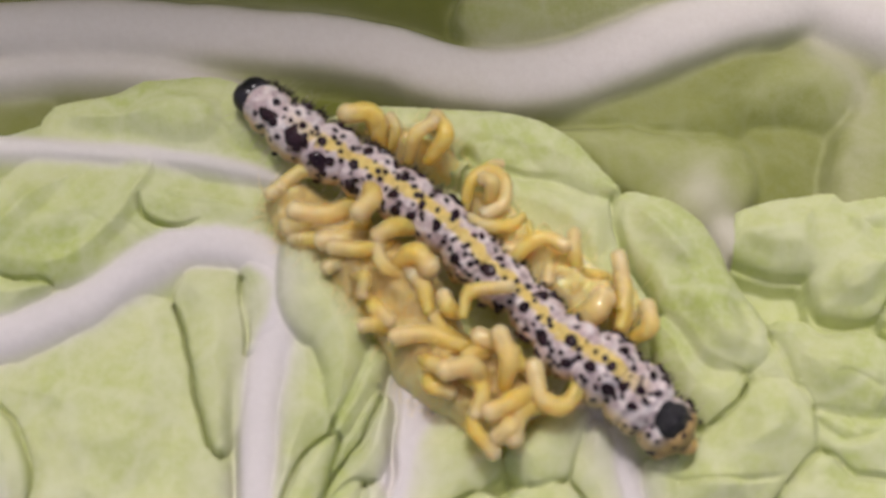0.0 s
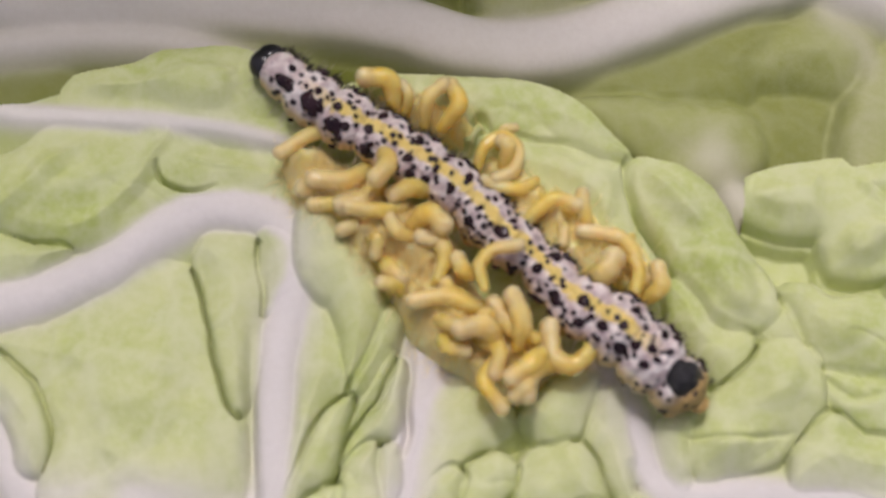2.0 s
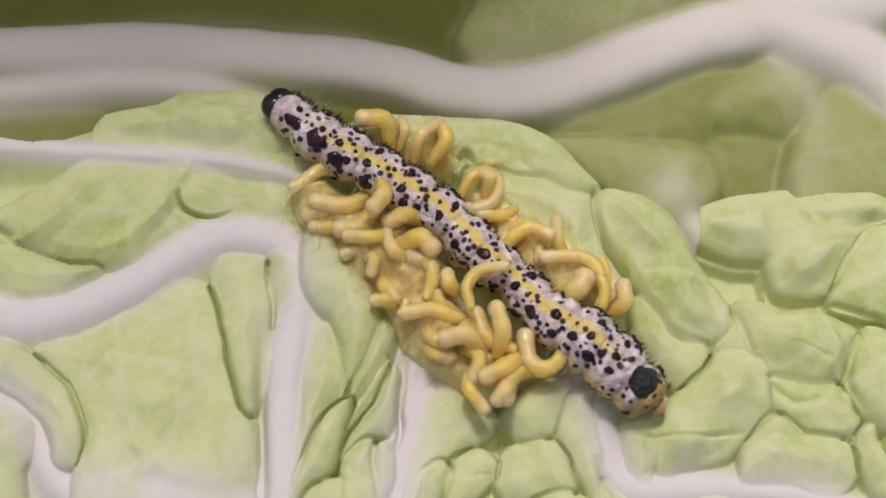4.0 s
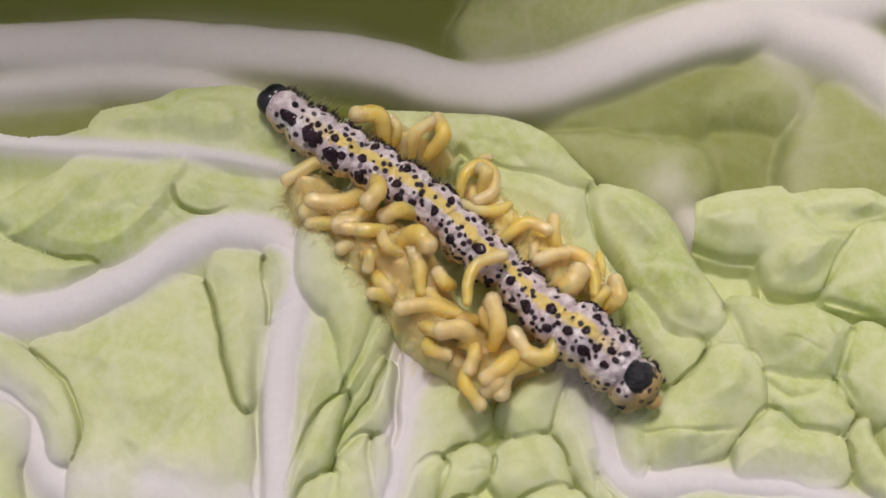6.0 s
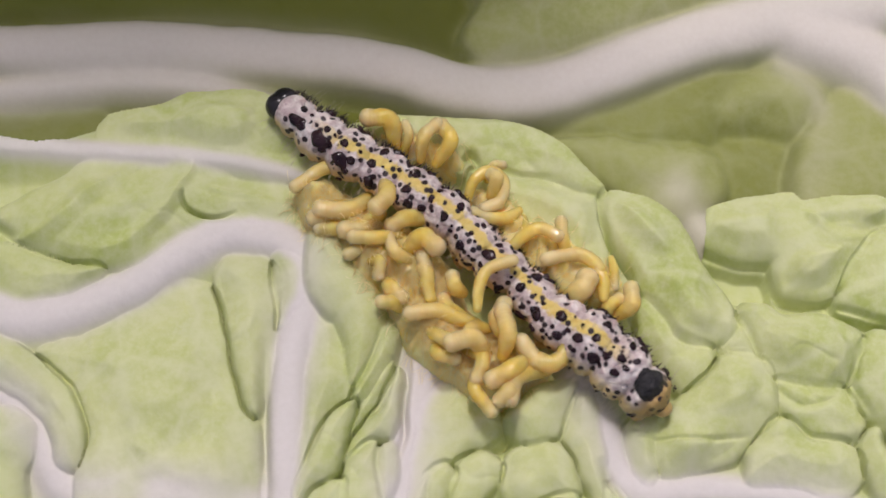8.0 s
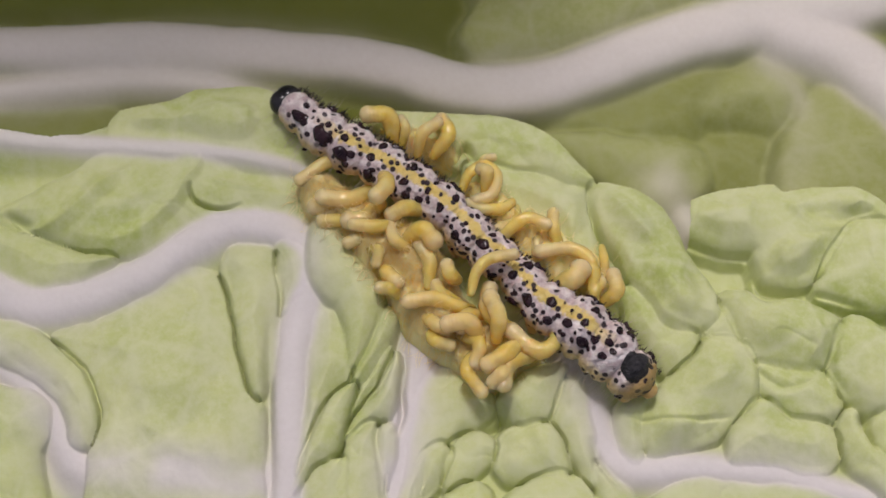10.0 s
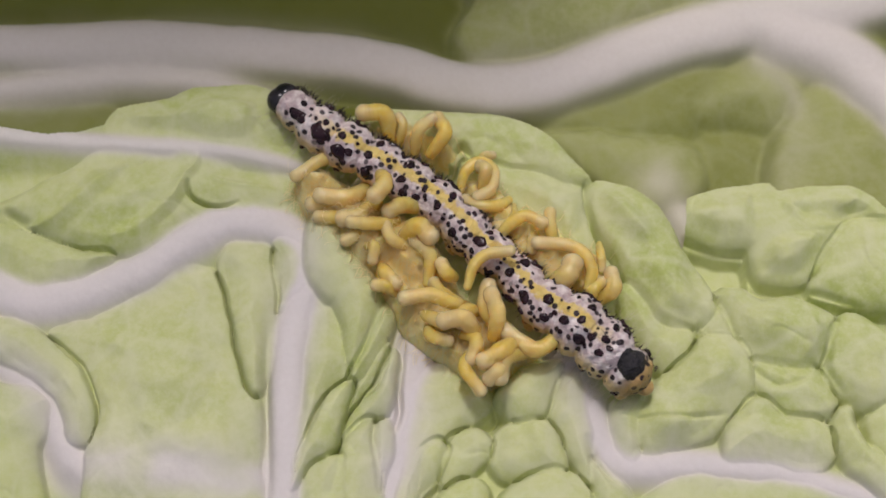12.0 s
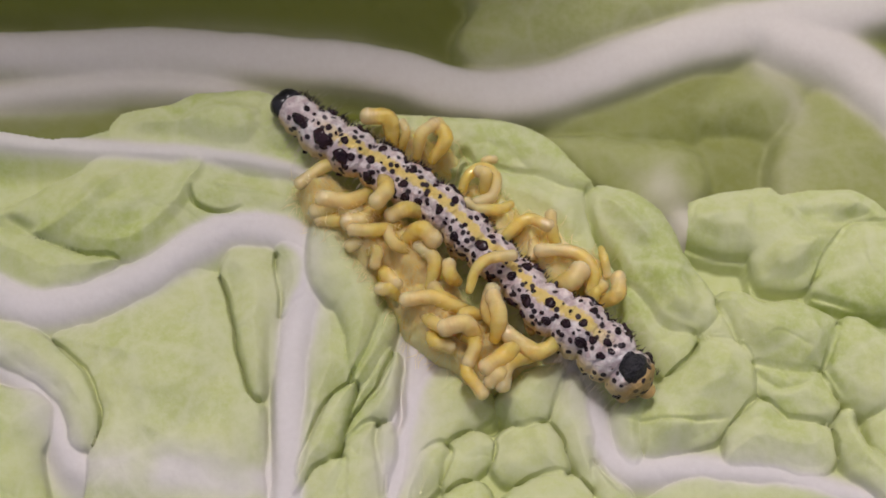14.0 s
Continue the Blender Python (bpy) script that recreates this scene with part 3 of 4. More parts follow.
front.blister([(7.5, -9.6), (8.2, -8.6), (9.2, -9), (9.5, -11.1), (9.8, -13.8), (10.1, -16.2), (9.5, -16.5), (8.8, -14.6), (7.8, -12.8), (7.1, -11.5)], -0.9, 1.6, 0.7, 0.42, 0.1)
front.blister([(3.3, -14.2), (3.9, -12.5), (5.1, -12), (7, -12.1), (7.8, -13.4), (8.1, -15), (7.4, -15.8), (5.4, -15.8), (4, -15.8), (3.3, -15)], -0.8, 1.7, 0.9, 0.4, 0)
front.blister([(3.8, -17.2), (4.5, -16.3), (5.6, -15.5), (7.6, -15.2), (9.2, -16.1), (9.8, -19), (3.7, -19)], -0.6, 1.6, 0.8, 0.42, 0)
front.blister([(0.1, -13.3), (1.3, -12.6), (2.5, -12.4), (3.4, -13.3), (2.9, -14.3), (1.8, -15.3), (0.6, -16.2), (-0.1, -15.8), (-0.4, -14.4)], -1.1, 1.5, 0.7, 0.45, 0)
front.blister([(-0.2, -16.8), (0.6, -16), (1.6, -15.7), (2.7, -16.1), (3, -19), (-0.7, -19)], -0.9, 1.5, 0.6, 0.45, 0)
front.blister([(9.8, -14.2), (11.3, -15.6), (12.3, -16.8), (12.2, -19), (10, -19), (9.7, -16.1)], -0.9, 1.5, 0.6, 0.42, 0.1)
front.blister([(-1.8, -14.2), (-0.3, -13.1), (0.3, -13.8), (-0.3, -15.4), (-1.3, -16.5), (-1.9, -17.6)], -1.2, 1.4, 0.5, 0.45, 0.1)
front.blister([(-7.3, 9.3), (-3.4, 10.3), (0.6, 10), (3, 9.9), (5.6, 9.4), (7.6, 8.1), (8.8, 6.8), (10.4, 4.9), (8.5, 4.8), (6.6, 5.6), (4.4, 5.8), (2.2, 5.7), (-0.2, 6.6), (-4.1, 7.8)], -0.3, 1.5, 1.1, 0.35, 0)
front.blister([(1.4, 6.1), (4.6, 5.8), (7.3, 5.7), (10.3, 4.9), (10.6, 2.4), (11.4, -0.5), (12.6, -3), (11.3, -4.9), (8.3, -3.3), (5.7, 0.8), (3, 3.6)], -0.6, 1.7, 1.6, 0.32, 0)
front.blister([(10, 4.7), (11.5, 4.9), (13.3, 4.4), (14.8, 3.3), (15.8, 1.6), (16.5, -0), (17.3, -1.6), (18.2, -3.3), (18.4, -4.7), (17.5, -5.6), (16.2, -5.7), (14.4, -5), (13.3, -3.3), (12, -1.3), (10.7, 0.8), (10, 2.8)], -0.35, 1.8, 1.5, 0.33, 0)
front.blister([(11.6, -2.5), (13.3, -2.8), (14.5, -4.7), (16.3, -5.5), (17, -6.1), (16.8, -7.5), (15.8, -8.6), (14.3, -8.2), (13, -6.6), (12, -4.5)], -0.7, 1.5, 1, 0.36, 0)
front.blister([(16.7, -7.2), (17.6, -6.4), (19.4, -6.2), (20.5, -7.2), (20.9, -8.8), (20.6, -10.3), (19.5, -11.2), (17.9, -12.7), (15.5, -13.6), (13.6, -13.9), (12.9, -12.7), (13.3, -10.5), (15, -8.8)], -0.5, 1.7, 1.3, 0.36, 0.1)
front.blister([(17.4, -5.3), (18.4, -3.6), (19.5, -4), (19.9, -5.6), (19.4, -6.6), (17.8, -6.4)], -0.8, 1.4, 0.7, 0.38, 0)
front.blister([(18.4, -3.3), (19.8, -2.4), (21.8, -3.5), (23.7, -3.4), (25.7, -4.2), (26.8, -5.3), (26.3, -7.3), (25, -8.3), (23, -8.3), (21, -7.9), (19.9, -6.6), (19.1, -4.9)], -0.5, 1.8, 1.4, 0.34, 0)
front.blister([(26.2, -6.1), (27.5, -4.6), (29.2, -5.5), (30.7, -6.8), (30.4, -9.9), (28.6, -11.2), (27, -10.5), (25.7, -9.2), (25.6, -8)], -0.5, 1.7, 1.1, 0.36, 0)
front.blister([(20.8, -7.8), (22.6, -8), (24.9, -8.3), (25.9, -9.5), (26.1, -11.2), (24.6, -11.6), (23, -11.5), (21.7, -10.5), (20.9, -9.3)], -0.8, 1.6, 1, 0.36, 0)
front.blister([(18.6, -13.4), (19.4, -11.8), (20.3, -10.5), (21.6, -10.3), (23, -11.5), (25.1, -11.7), (26, -12.6), (25.7, -14.4), (24, -15.1), (21.4, -14.6), (18.8, -14.4)], -0.8, 1.6, 1.1, 0.36, 0.15)
front.blister([(26.2, -11.4), (27, -11), (28, -13), (29.3, -14.4), (31, -16), (30.1, -17.5), (27.3, -15.5), (26.2, -13.4)], -0.5, 1.5, 0.7, 0.42, 0)
front.blister([(28.4, -11.2), (30.1, -9.9), (32.3, -10.3), (31.8, -15.2), (28.8, -14), (28.1, -12.3)], -0.9, 1.5, 0.8, 0.42, 0)
front.blister([(11.8, -10.4), (13.5, -9.9), (13.3, -12.7), (12.7, -14.4), (11.5, -13.3), (11.3, -11.2)], -0.9, 1.4, 0.8, 0.36, 0.2)
front.blister([(11.9, -19), (14, -16.6), (16.2, -15.7), (19.1, -16), (22.8, -16.1), (25.7, -16.8), (28.5, -19)], -0.7, 1.2, 0.9, 0.75, 0.1)
front.blister([(16.2, 2.8), (16.9, 3.7), (19.1, 4.5), (21.5, 4.8), (22.8, 5), (23.5, 4.4), (25.9, 4.7), (28.2, 4.7), (29.9, 3.9), (31.2, 2.5), (30.9, 1.9), (28.1, 1.6), (27.2, 0), (25.5, -1.7), (23.8, -2.3), (21.9, -1.9), (21.2, -0.5), (20.9, 0.3), (18.9, 0.4), (17.2, 1.1), (16.4, 2)], -0.5, 1.45, 1.2, 0.4, 0)
front.blister([(27.5, 1.6), (28.5, 2.3), (30.7, 2.2), (34.3, 1.9), (33.7, -3.6), (29.8, -4.1), (27.2, -3.7), (25.3, -2.9), (25.4, -1.7), (26.4, 0)], -0.5, 1.4, 1.1, 0.42, 0)
front.swell([(-29.6, 1.2), (-27, 2.4), (-24.1, 5.4), (-21.4, 6), (-22.8, 3.7), (-25, 1.6), (-27.6, 0.6)], 0.5, 1.2)
front.swell([(-22.9, 0.4), (-20.8, 2.5), (-18.2, 5.4), (-17.3, 7), (-16.7, 6.5), (-17.3, 4.1), (-18.8, 2.1), (-21, 0.2)], 0.45, 1)
front.swell([(-16.2, 5.4), (-13.9, 5.2), (-10.7, 4.2), (-10.3, 3.5), (-13.8, 4.2), (-15.8, 4.4)], 0.35, 0.9)
front.swell([(16.7, 2.6), (18.6, 3.7), (21.4, 4), (21.9, 2.7), (21.2, 0.8), (18.8, 0.6), (17.1, 1.4)], 0.5, 1.4)
front.swell([(23.3, 3.7), (26.1, 3.9), (28.8, 3.7), (27.9, 2.1), (25.5, 1.6), (23.6, 2.3)], 0.45, 1.1)
front.swell([(22.3, 0.6), (25.5, 1), (25.8, -0.6), (23.7, -2), (21.8, -1.4)], 0.5, 1.1)
front.swell([(20.1, -4.5), (22.8, -4.4), (23.4, -6.2), (21.4, -7.4), (20, -6)], 0.45, 1.2)
front.swell([(24.3, -5), (26.1, -5.8), (25.4, -7.8), (23.7, -7.8)], 0.4, 1)
front.swell([(10.8, 3.9), (12.7, 3.7), (14.2, 2), (14.6, 0.2), (12.6, 0.1), (11.1, 1.8)], 0.5, 1.4)
front.swell([(13.3, -1.1), (16.1, -1.1), (17.5, -3.9), (16.6, -5.1), (14.4, -3.9)], 0.45, 1.3)
front.swell([(16.9, -7.6), (19.2, -7.2), (20.2, -8.6), (18.6, -10.5), (16.4, -10.1)], 0.45, 1.4)
front.swell([(13.7, -11.3), (16.3, -11.3), (16.6, -12.8), (14, -13.6)], 0.35, 1.2)
front.swell([(5.3, 5.1), (8.5, 4.7), (10, 2.2), (8.4, 0.5), (6.1, 3)], 0.4, 1.2)
front.swell([(-22.8, -6.8), (-19.2, -5.2), (-15.7, -5.2), (-14.8, -8.3), (-16.9, -11.4), (-20.7, -11.4)], 0.35, 2.2)
front.swell([(-20.6, -12.2), (-15.8, -11.4), (-13.2, -12.2), (-13, -15.5), (-17.8, -15.9)], 0.35, 2)
front.swell([(24.1, 3.4), (26.9, 3.7), (29.4, 3.3), (29.1, 2.1), (27.1, 1.5), (24.8, 1.8)], -0.8, 1)
front.swell([(20.6, -8.2), (22.9, -8.8), (24.7, -9), (23.1, -10.1), (21.7, -9.9)], -0.5, 1)
front.swell([(15.9, 1.7), (17.1, 0.5), (19, -0.1), (20.8, -0.4), (21.3, -2.3), (19.8, -2.9), (17.9, -1.7)], -1.1, 0.5)
front.swell([(-22, 10.1), (-18.1, 10.7), (-15.3, 11.4), (-12.9, 10.5), (-13.6, 8), (-18, 8.4), (-21.5, 8.6)], 0.4, 1.2)
front.crease([(-17.5, 4.8), (-17.6, 4.2), (-17.3, 3.5), (-16.5, 3.1), (-15.4, 3), (-14, 3.4)], 1, 0.11)
front.crease([(-30.5, 2.4), (-29.3, 1.9), (-28.1, 1.3)], 0.7, 0.3)
front.crease([(10.3, 4.6), (10.1, 2.7), (10.8, 0.5), (12, -1.4)], 0.35, 0.2)
front.crease([(26.6, -5.5), (25.7, -8.1), (26.9, -10.4)], 0.4, 0.25)
front.crease([(11.5, -11.6), (13.7, -11.8), (16.7, -11.8), (19.3, -11.4)], 0.3, 0.15)
front.crease([(-11.7, -4.5), (-11.9, -8.2), (-11.7, -11.3), (-11.5, -14.3), (-11.4, -18)], 0.7, 0.32)
front.crease([(-2.7, -6.6), (-2.9, -9), (-2.9, -11.3), (-3.4, -12.8)], 0.8, 0.25)
front.crease([(9.4, -12.8), (10.2, -14.8), (11.7, -16.6)], 0.5, 0.25)
front.crease([(24.5, -2.7), (26, -3.2), (28.6, -4.1)], 0.5, 0.18)
front.crease([(16, 0.9), (17.6, -1.3), (18.9, -2.8)], 0.7, 0.25)
front.crease([(27.2, -11.3), (27.9, -12.7), (28.3, -13.9)], 0.9, 0.18)
front.crease([(2.3, -12.3), (3.5, -11.8), (3.9, -10.6)], 0.8, 0.25)
front.crease([(0.5, 6.3), (1.3, 7.2), (2.1, 6.3)], 1, 0.2)
front.crease([(21.1, -0.5), (21.6, -2.2), (23.7, -3)], 0.5, 0.2)
front.crease([(-5.4, -10.5), (-4.4, -9.9), (-3.6, -8.2)], 0.35, 0.08)
front.crease([(-6.9, -12.3), (-5.4, -10.5)], 0.3, 0.08)
RIM = [(-46.8, 8.7), (-35, 9.1), (-31.1, 8.8), (-27.5, 8.2), (-25.5, 8.6), (-24.2, 9.6), (-22.9, 10.5), (-19.3, 11.3), (-17.8, 12.1), (-14.6, 12.4), (-12.4, 12.1), (-9.7, 11.1), (-7.3, 9.6), (-3.4, 10.4), (0.6, 10), (3, 9.9), (5.6, 9.3), (7.7, 8), (8.9, 6.6), (10.3, 5), (11.4, 4.9), (13.3, 4.3), (14.9, 3.2), (15.9, 1.6), (16.7, 0.7), (16.9, 3.7), (19.1, 4.5), (21.5, 4.8), (22.7, 4.9), (23.4, 4.4), (25.8, 4.7), (28.2, 4.7), (30, 3.8), (31.3, 2.5), (34.2, 1.9), (43.6, 1.6)]
front.soften(0, 8)
keep = np.interp(front.x, [p[0] for p in RIM], [p[1] for p in RIM]) > front.y
front_leaf = tagged(front.leaf(LEAF, 0.5, keep), "pale green crinkled savoy cabbage leaf with white ribs", "leaf", "cabbage leaves")

# ---- the table that carries the leaves ----
bm = bmesh.new()
bmesh.ops.create_cube(bm, size=1.0, matrix=Matrix.Translation((0, 0, -0.0290)) @ Matrix.Diagonal((0.9, 0.9, 0.020, 1)))
table = tagged(part("table_top", bm, TABLE, None), kind="structure")


# ---- the caterpillar ----
SPINE = [(-11.24, 10.34, 2.65), (-9.31, 8.42, 2.76), (-7.31, 6.89, 2.61), (-5.07, 5.65, 2.36), (-2.52, 4.06, 2.14), (-0.35, 2.50, 1.96), (1.31, 0.80, 1.83), (2.75, -0.76, 1.71), (4.47, -2.13, 1.40), (6.14, -4.26, 1.34), (8.57, -6.04, 1.38), (10.77, -7.89, 1.17), (12.47, -9.50, 0.68), (13.39, -10.32, 0.33)]
GIRTH = [1.12, 1.55, 1.70, 1.62, 1.58, 1.57, 1.62, 1.62, 1.40, 1.64, 2.00, 1.99, 1.63, 1.06]
spine = spline(SPINE, 24)
girth = spline([(g, 0) for g in GIRTH], 24)[:, 0]
lengths = np.concatenate([[0], np.cumsum(np.linalg.norm(np.diff(spine, axis=0), axis=1))])
LONG = lengths[-1]
SEGMENTS = 13


def along(s):
    """Place and heading of the body's axis, and its radius, at s mm from the front."""
    c = np.array([np.interp(s, lengths, spine[:, k]) for k in range(3)])
    d = np.array([np.interp(min(s + 0.4, LONG), lengths, spine[:, k]) - np.interp(max(s - 0.4, 0), lengths, spine[:, k]) for k in range(3)])
    d /= np.linalg.norm(d)
    r = np.interp(s, lengths, girth)
    return c, d, r


def skin(s, degrees, lift=0.0):
    """A place on the skin: s mm from the front, degrees round from the back's middle line (positive to the body's left)."""
    c, d, r = along(s)
    side = np.cross(d, (0, 0, 1.0))
    side /= np.linalg.norm(side)
    up = np.cross(side, d)
    f = s / LONG * SEGMENTS
    fold = f - math.floor(f)
    crease = min(fold, 1 - fold)
    bulge = 1.0 - 0.19 * math.exp(-(crease / 0.10) ** 2) + 0.035 * math.cos(2 * math.pi * fold * 3) * (1 if crease > 0.12 else 0)
    a = radians(degrees)
    wobble = 1 + 0.03 * noise.noise(Vector((s * 0.7, math.cos(a) * 1.5, math.sin(a) * 1.5)))
    hump = 1 + 0.05 * math.cos(3 * a + f) * math.exp(-(crease / 0.4) ** 2)
    rr = r * bulge * wobble * hump + lift
    flat = 0.86 if math.cos(a) < 0 else 1.0
    return c + rr * (math.cos(a) * up * flat - math.sin(a) * side)


caterpillar = tagged(new("caterpillar"), "dead-still pale caterpillar with black spots and yellow stripes", "caterpillar")
RINGS, ROUND = 330, 72
verts, faces, angles, stripe, tail = [], [], [], [], []
for i in range(RINGS + 1):
    s = LONG * i / RINGS
    for k in range(ROUND):
        deg = 360 * k / ROUND - 180
        c = along(s)[0]
        p = skin(s, deg)
        end = min(s, LONG - s) / 1.1
        shrink = math.sqrt(max(0.0, 1 - (1 - min(end, 1)) ** 2))
        verts.append((c + (p - c) * max(shrink, 0.02)) * MM)
        angles.append(deg)
        tail.append(min(1, max(0, (s - LONG + 1.9) / 0.8)))
        stripe.append(min(1, max(0, (s - 3.0) / 3.0)) * min(1, max(0, (LONG - 3.4 - s) / 2.0)))
for i in range(RINGS):
    for k in range(ROUND):
        a, b = i * ROUND + k, i * ROUND + (k + 1) % ROUND
        faces.append((a, b, b + ROUND, a + ROUND))
me = mesh_from("body", verts, faces)
for attr, values in (("angle", angles), ("stripe", stripe), ("tail", tail)):
    me.attributes.new(attr, "FLOAT", "POINT").data.foreach_set("value", values)
part_of("body", me, SKIN, caterpillar, "lilac-white skin with yellow stripes and fine black specks")


def skin_patch(s, deg, r, lift, seed, oblong=1.0, rings=4, n=18, rough=1.0):
    """A domed, ragged patch that follows the skin, r mm in radius."""
    rng = random.Random(seed)
    p1, p2, p3 = [rng.uniform(0, 6.28) for _ in range(3)]
    lobes = [1 + rough * (0.09 * math.sin(2 * math.tau * k / n + p1) + 0.06 * math.sin(3 * math.tau * k / n + p2)) + 0.06 * math.sin(5 * math.tau * k / n + p3) for k in range(n)]
    rad = along(s)[2]
    verts, faces = [skin(s, deg, lift) * MM], []
    for j in range(1, rings + 1):
        q = j / rings
        for k in range(n):
            a = 2 * math.pi * k / n
            rr = r * q * (1 + (lobes[k] - 1) * q)
            ss = min(max(s + rr * oblong * math.cos(a), 0.25), LONG - 0.1)
            dd = deg + math.degrees(rr * math.sin(a) / max(rad, 0.4))
            verts.append(skin(ss, dd, lift * (1 - q ** 4) + (0.06 if q < 1 else -0.05)) * MM)
    for k in range(n):
        faces.append((0, 1 + k, 1 + (k + 1) % n))
    for j in range(rings - 1):
        for k in range(n):
            a, b = 1 + j * n + k, 1 + j * n + (k + 1) % n
            faces.append((a, a + n, b + n, b))
    return mesh_from("spot", verts, faces)


SPOTS = []
SPOTS += [(2.2, 12, 0.27), (2.4, -26, 0.54), (2.9, -30, 0.31), (2.9, 10, 0.16), (3.1, 38, 0.12), (3.6, -4, 0.16), (4.3, 2, 0.27), (4.3, -28, 0.62), (4.8, -22, 0.27), (4.7, -44, 0.31), (4.9, 4, 0.16), (5.7, -4, 0.35), (6.0, -42, 0.54), (6.6, -32, 0.35), (6.5, -60, 0.31), (6.9, -4, 0.15), (7.9, -14, 0.42), (8.3, -58, 0.46), (8.5, -40, 0.23), (7.1, -22, 0.12)]
SPOTS += [(8.2, 30, 0.35), (8.7, -8, 0.12), (8.9, 14, 0.12), (9.7, 8, 0.19), (9.9, 48, 0.35), (9.1, 66, 0.31), (10.8, 20, 0.35), (10.4, 18, 0.15), (10.8, -24, 0.35), (12.5, -14, 0.23), (12.6, 24, 0.23), (13.4, 30, 0.19), (12.6, 54, 0.31), (10.5, -54, 0.23), (11.4, -52, 0.42), (12.3, -46, 0.34), (13.0, -34, 0.19), (14.0, -26, 0.38), (14.3, 20, 0.34), (14.0, -54, 0.15), (14.9, -44, 0.19), (15.5, -40, 0.23), (14.8, -30, 0.11)]
SPOTS += [(16.1, -8, 0.19), (15.4, -14, 0.11), (16.2, 28, 0.23), (16.7, 48, 0.19), (16.7, -16, 0.15), (16.1, -48, 0.42), (17.8, -14, 0.49), (17.8, -46, 0.23), (17.0, -50, 0.11), (16.8, -72, 0.11), (17.6, -82, 0.19), (18.7, -6, 0.15), (17.8, 24, 0.30), (20.9, 30, 0.42), (20.8, -24, 0.41), (21.6, 70, 0.23), (22.6, -4, 0.23), (22.0, -30, 0.15), (22.7, -36, 0.49), (22.0, -80, 0.41), (23.0, -70, 0.26), (21.1, -58, 0.15)]
SPOTS += [(24.1, -6, 0.45), (24.0, -34, 0.19), (19.4, -72, 0.41), (19.5, -108, 0.26), (24.9, -24, 0.22), (23.9, -56, 0.15), (24.5, -44, 0.37), (19.7, -24, 0.15), (21.9, -6, 0.11), (25.7, 68, 0.41), (26.6, 28, 0.34), (27.5, 68, 0.49), (26.6, -6, 0.34), (25.5, 0, 0.15), (25.7, -26, 0.41), (25.9, -48, 0.22), (26.5, -32, 0.15), (27.2, -16, 0.19), (27.2, -40, 0.48), (27.7, -20, 0.37), (27.7, -44, 0.22), (28.5, 26, 0.30), (28.5, -6, 0.33)]
SPOTS += [(29.1, 42, 0.34), (27.7, 2, 0.11), (29.0, -14, 0.26), (28.7, -34, 0.33), (26.7, -48, 0.11), (25.0, -26, 0.15), (25.6, 32, 0.15), (26.5, 66, 0.19)]
for i, (s, deg, r) in enumerate(SPOTS):
    part_of("spot", skin_patch(s, deg, r * (1.02 if r > 0.5 else 0.92), 0.06 + 0.10 * min(r, 0.5), i, rough=2.0 if r > 0.5 else 1.0), BLACK, caterpillar)
# the far flank has the same rows of spots
rng = random.Random(4)
for f in range(1, SEGMENTS):
    for deg, r in ((64, 0.34), (78, 0.42), (96, 0.28), (-118, 0.24)):
        s = (f + 0.45 + 0.2 * (rng.random() - 0.5)) * LONG / SEGMENTS
        part_of("spot", skin_patch(s, deg + rng.uniform(-6, 6), r * rng.uniform(0.7, 1.1), 0.18, 900 + f * 3), BLACK, caterpillar)

# head: a black rounded capsule in two halves
c, d, r = along(0.35)
side = np.cross(d, (0, 0, 1.0))
bm = bmesh.new()
for sgn in (-1, 1):
    at = Vector(c - 0.12 * d + sgn * 0.24 * side + np.array((0, 0, 0.05))) * MM
    bmesh.ops.create_uvsphere(bm, u_segments=24, v_segments=16, radius=1.0, matrix=Matrix.Translation(at) @ Matrix.Diagonal((0.98 * MM, 0.95 * MM, 1.0 * MM, 1)))
part("head", bm, HEAD, caterpillar, "glossy black head capsule")
bm = bmesh.new()
for sgn in (-1, 1):
    at = Vector(c - 1.05 * d + sgn * 0.3 * side - np.array((0, 0, 0.55))) * MM
    bmesh.ops.create_uvsphere(bm, u_segments=12, v_segments=8, radius=0.28 * MM, matrix=Matrix.Translation(at))
part("mouthparts", bm, TAIL, caterpillar, "small brown mouthparts")

# tail: black plate over a brownish end
part_of("anal_plate", skin_patch(LONG - 1.95, 0, 1.25, 0.18, 71, 0.70, 8, 24, 0.5), PLATE, caterpillar, "rough black plate on the tail")
for sgn in (-1, 1):
    bm = bmesh.new()
    at = Vector(skin(LONG - 1.0, sgn * 140)) * MM
    bmesh.ops.create_uvsphere(bm, u_segments=16, v_segments=10, radius=1.0, matrix=Matrix.Translation(at) @ Matrix.Diagonal((0.55 * MM, 0.52 * MM, 0.7 * MM, 1)))
    part("clasper", bm, TAIL, caterpillar, "brownish yellow hind clasper")
bm = bmesh.new()
c, d, r = along(LONG - 0.2)
bmesh.ops.create_uvsphere(bm, u_segments=16, v_segments=10, radius=1.0, matrix=Matrix.Translation(Vector(c) * MM) @ Matrix.Diagonal((0.62 * MM, 0.6 * MM, 0.55 * MM, 1)))
part("tail_end", bm, TAIL, caterpillar, "wrinkled brownish yellow tail end")
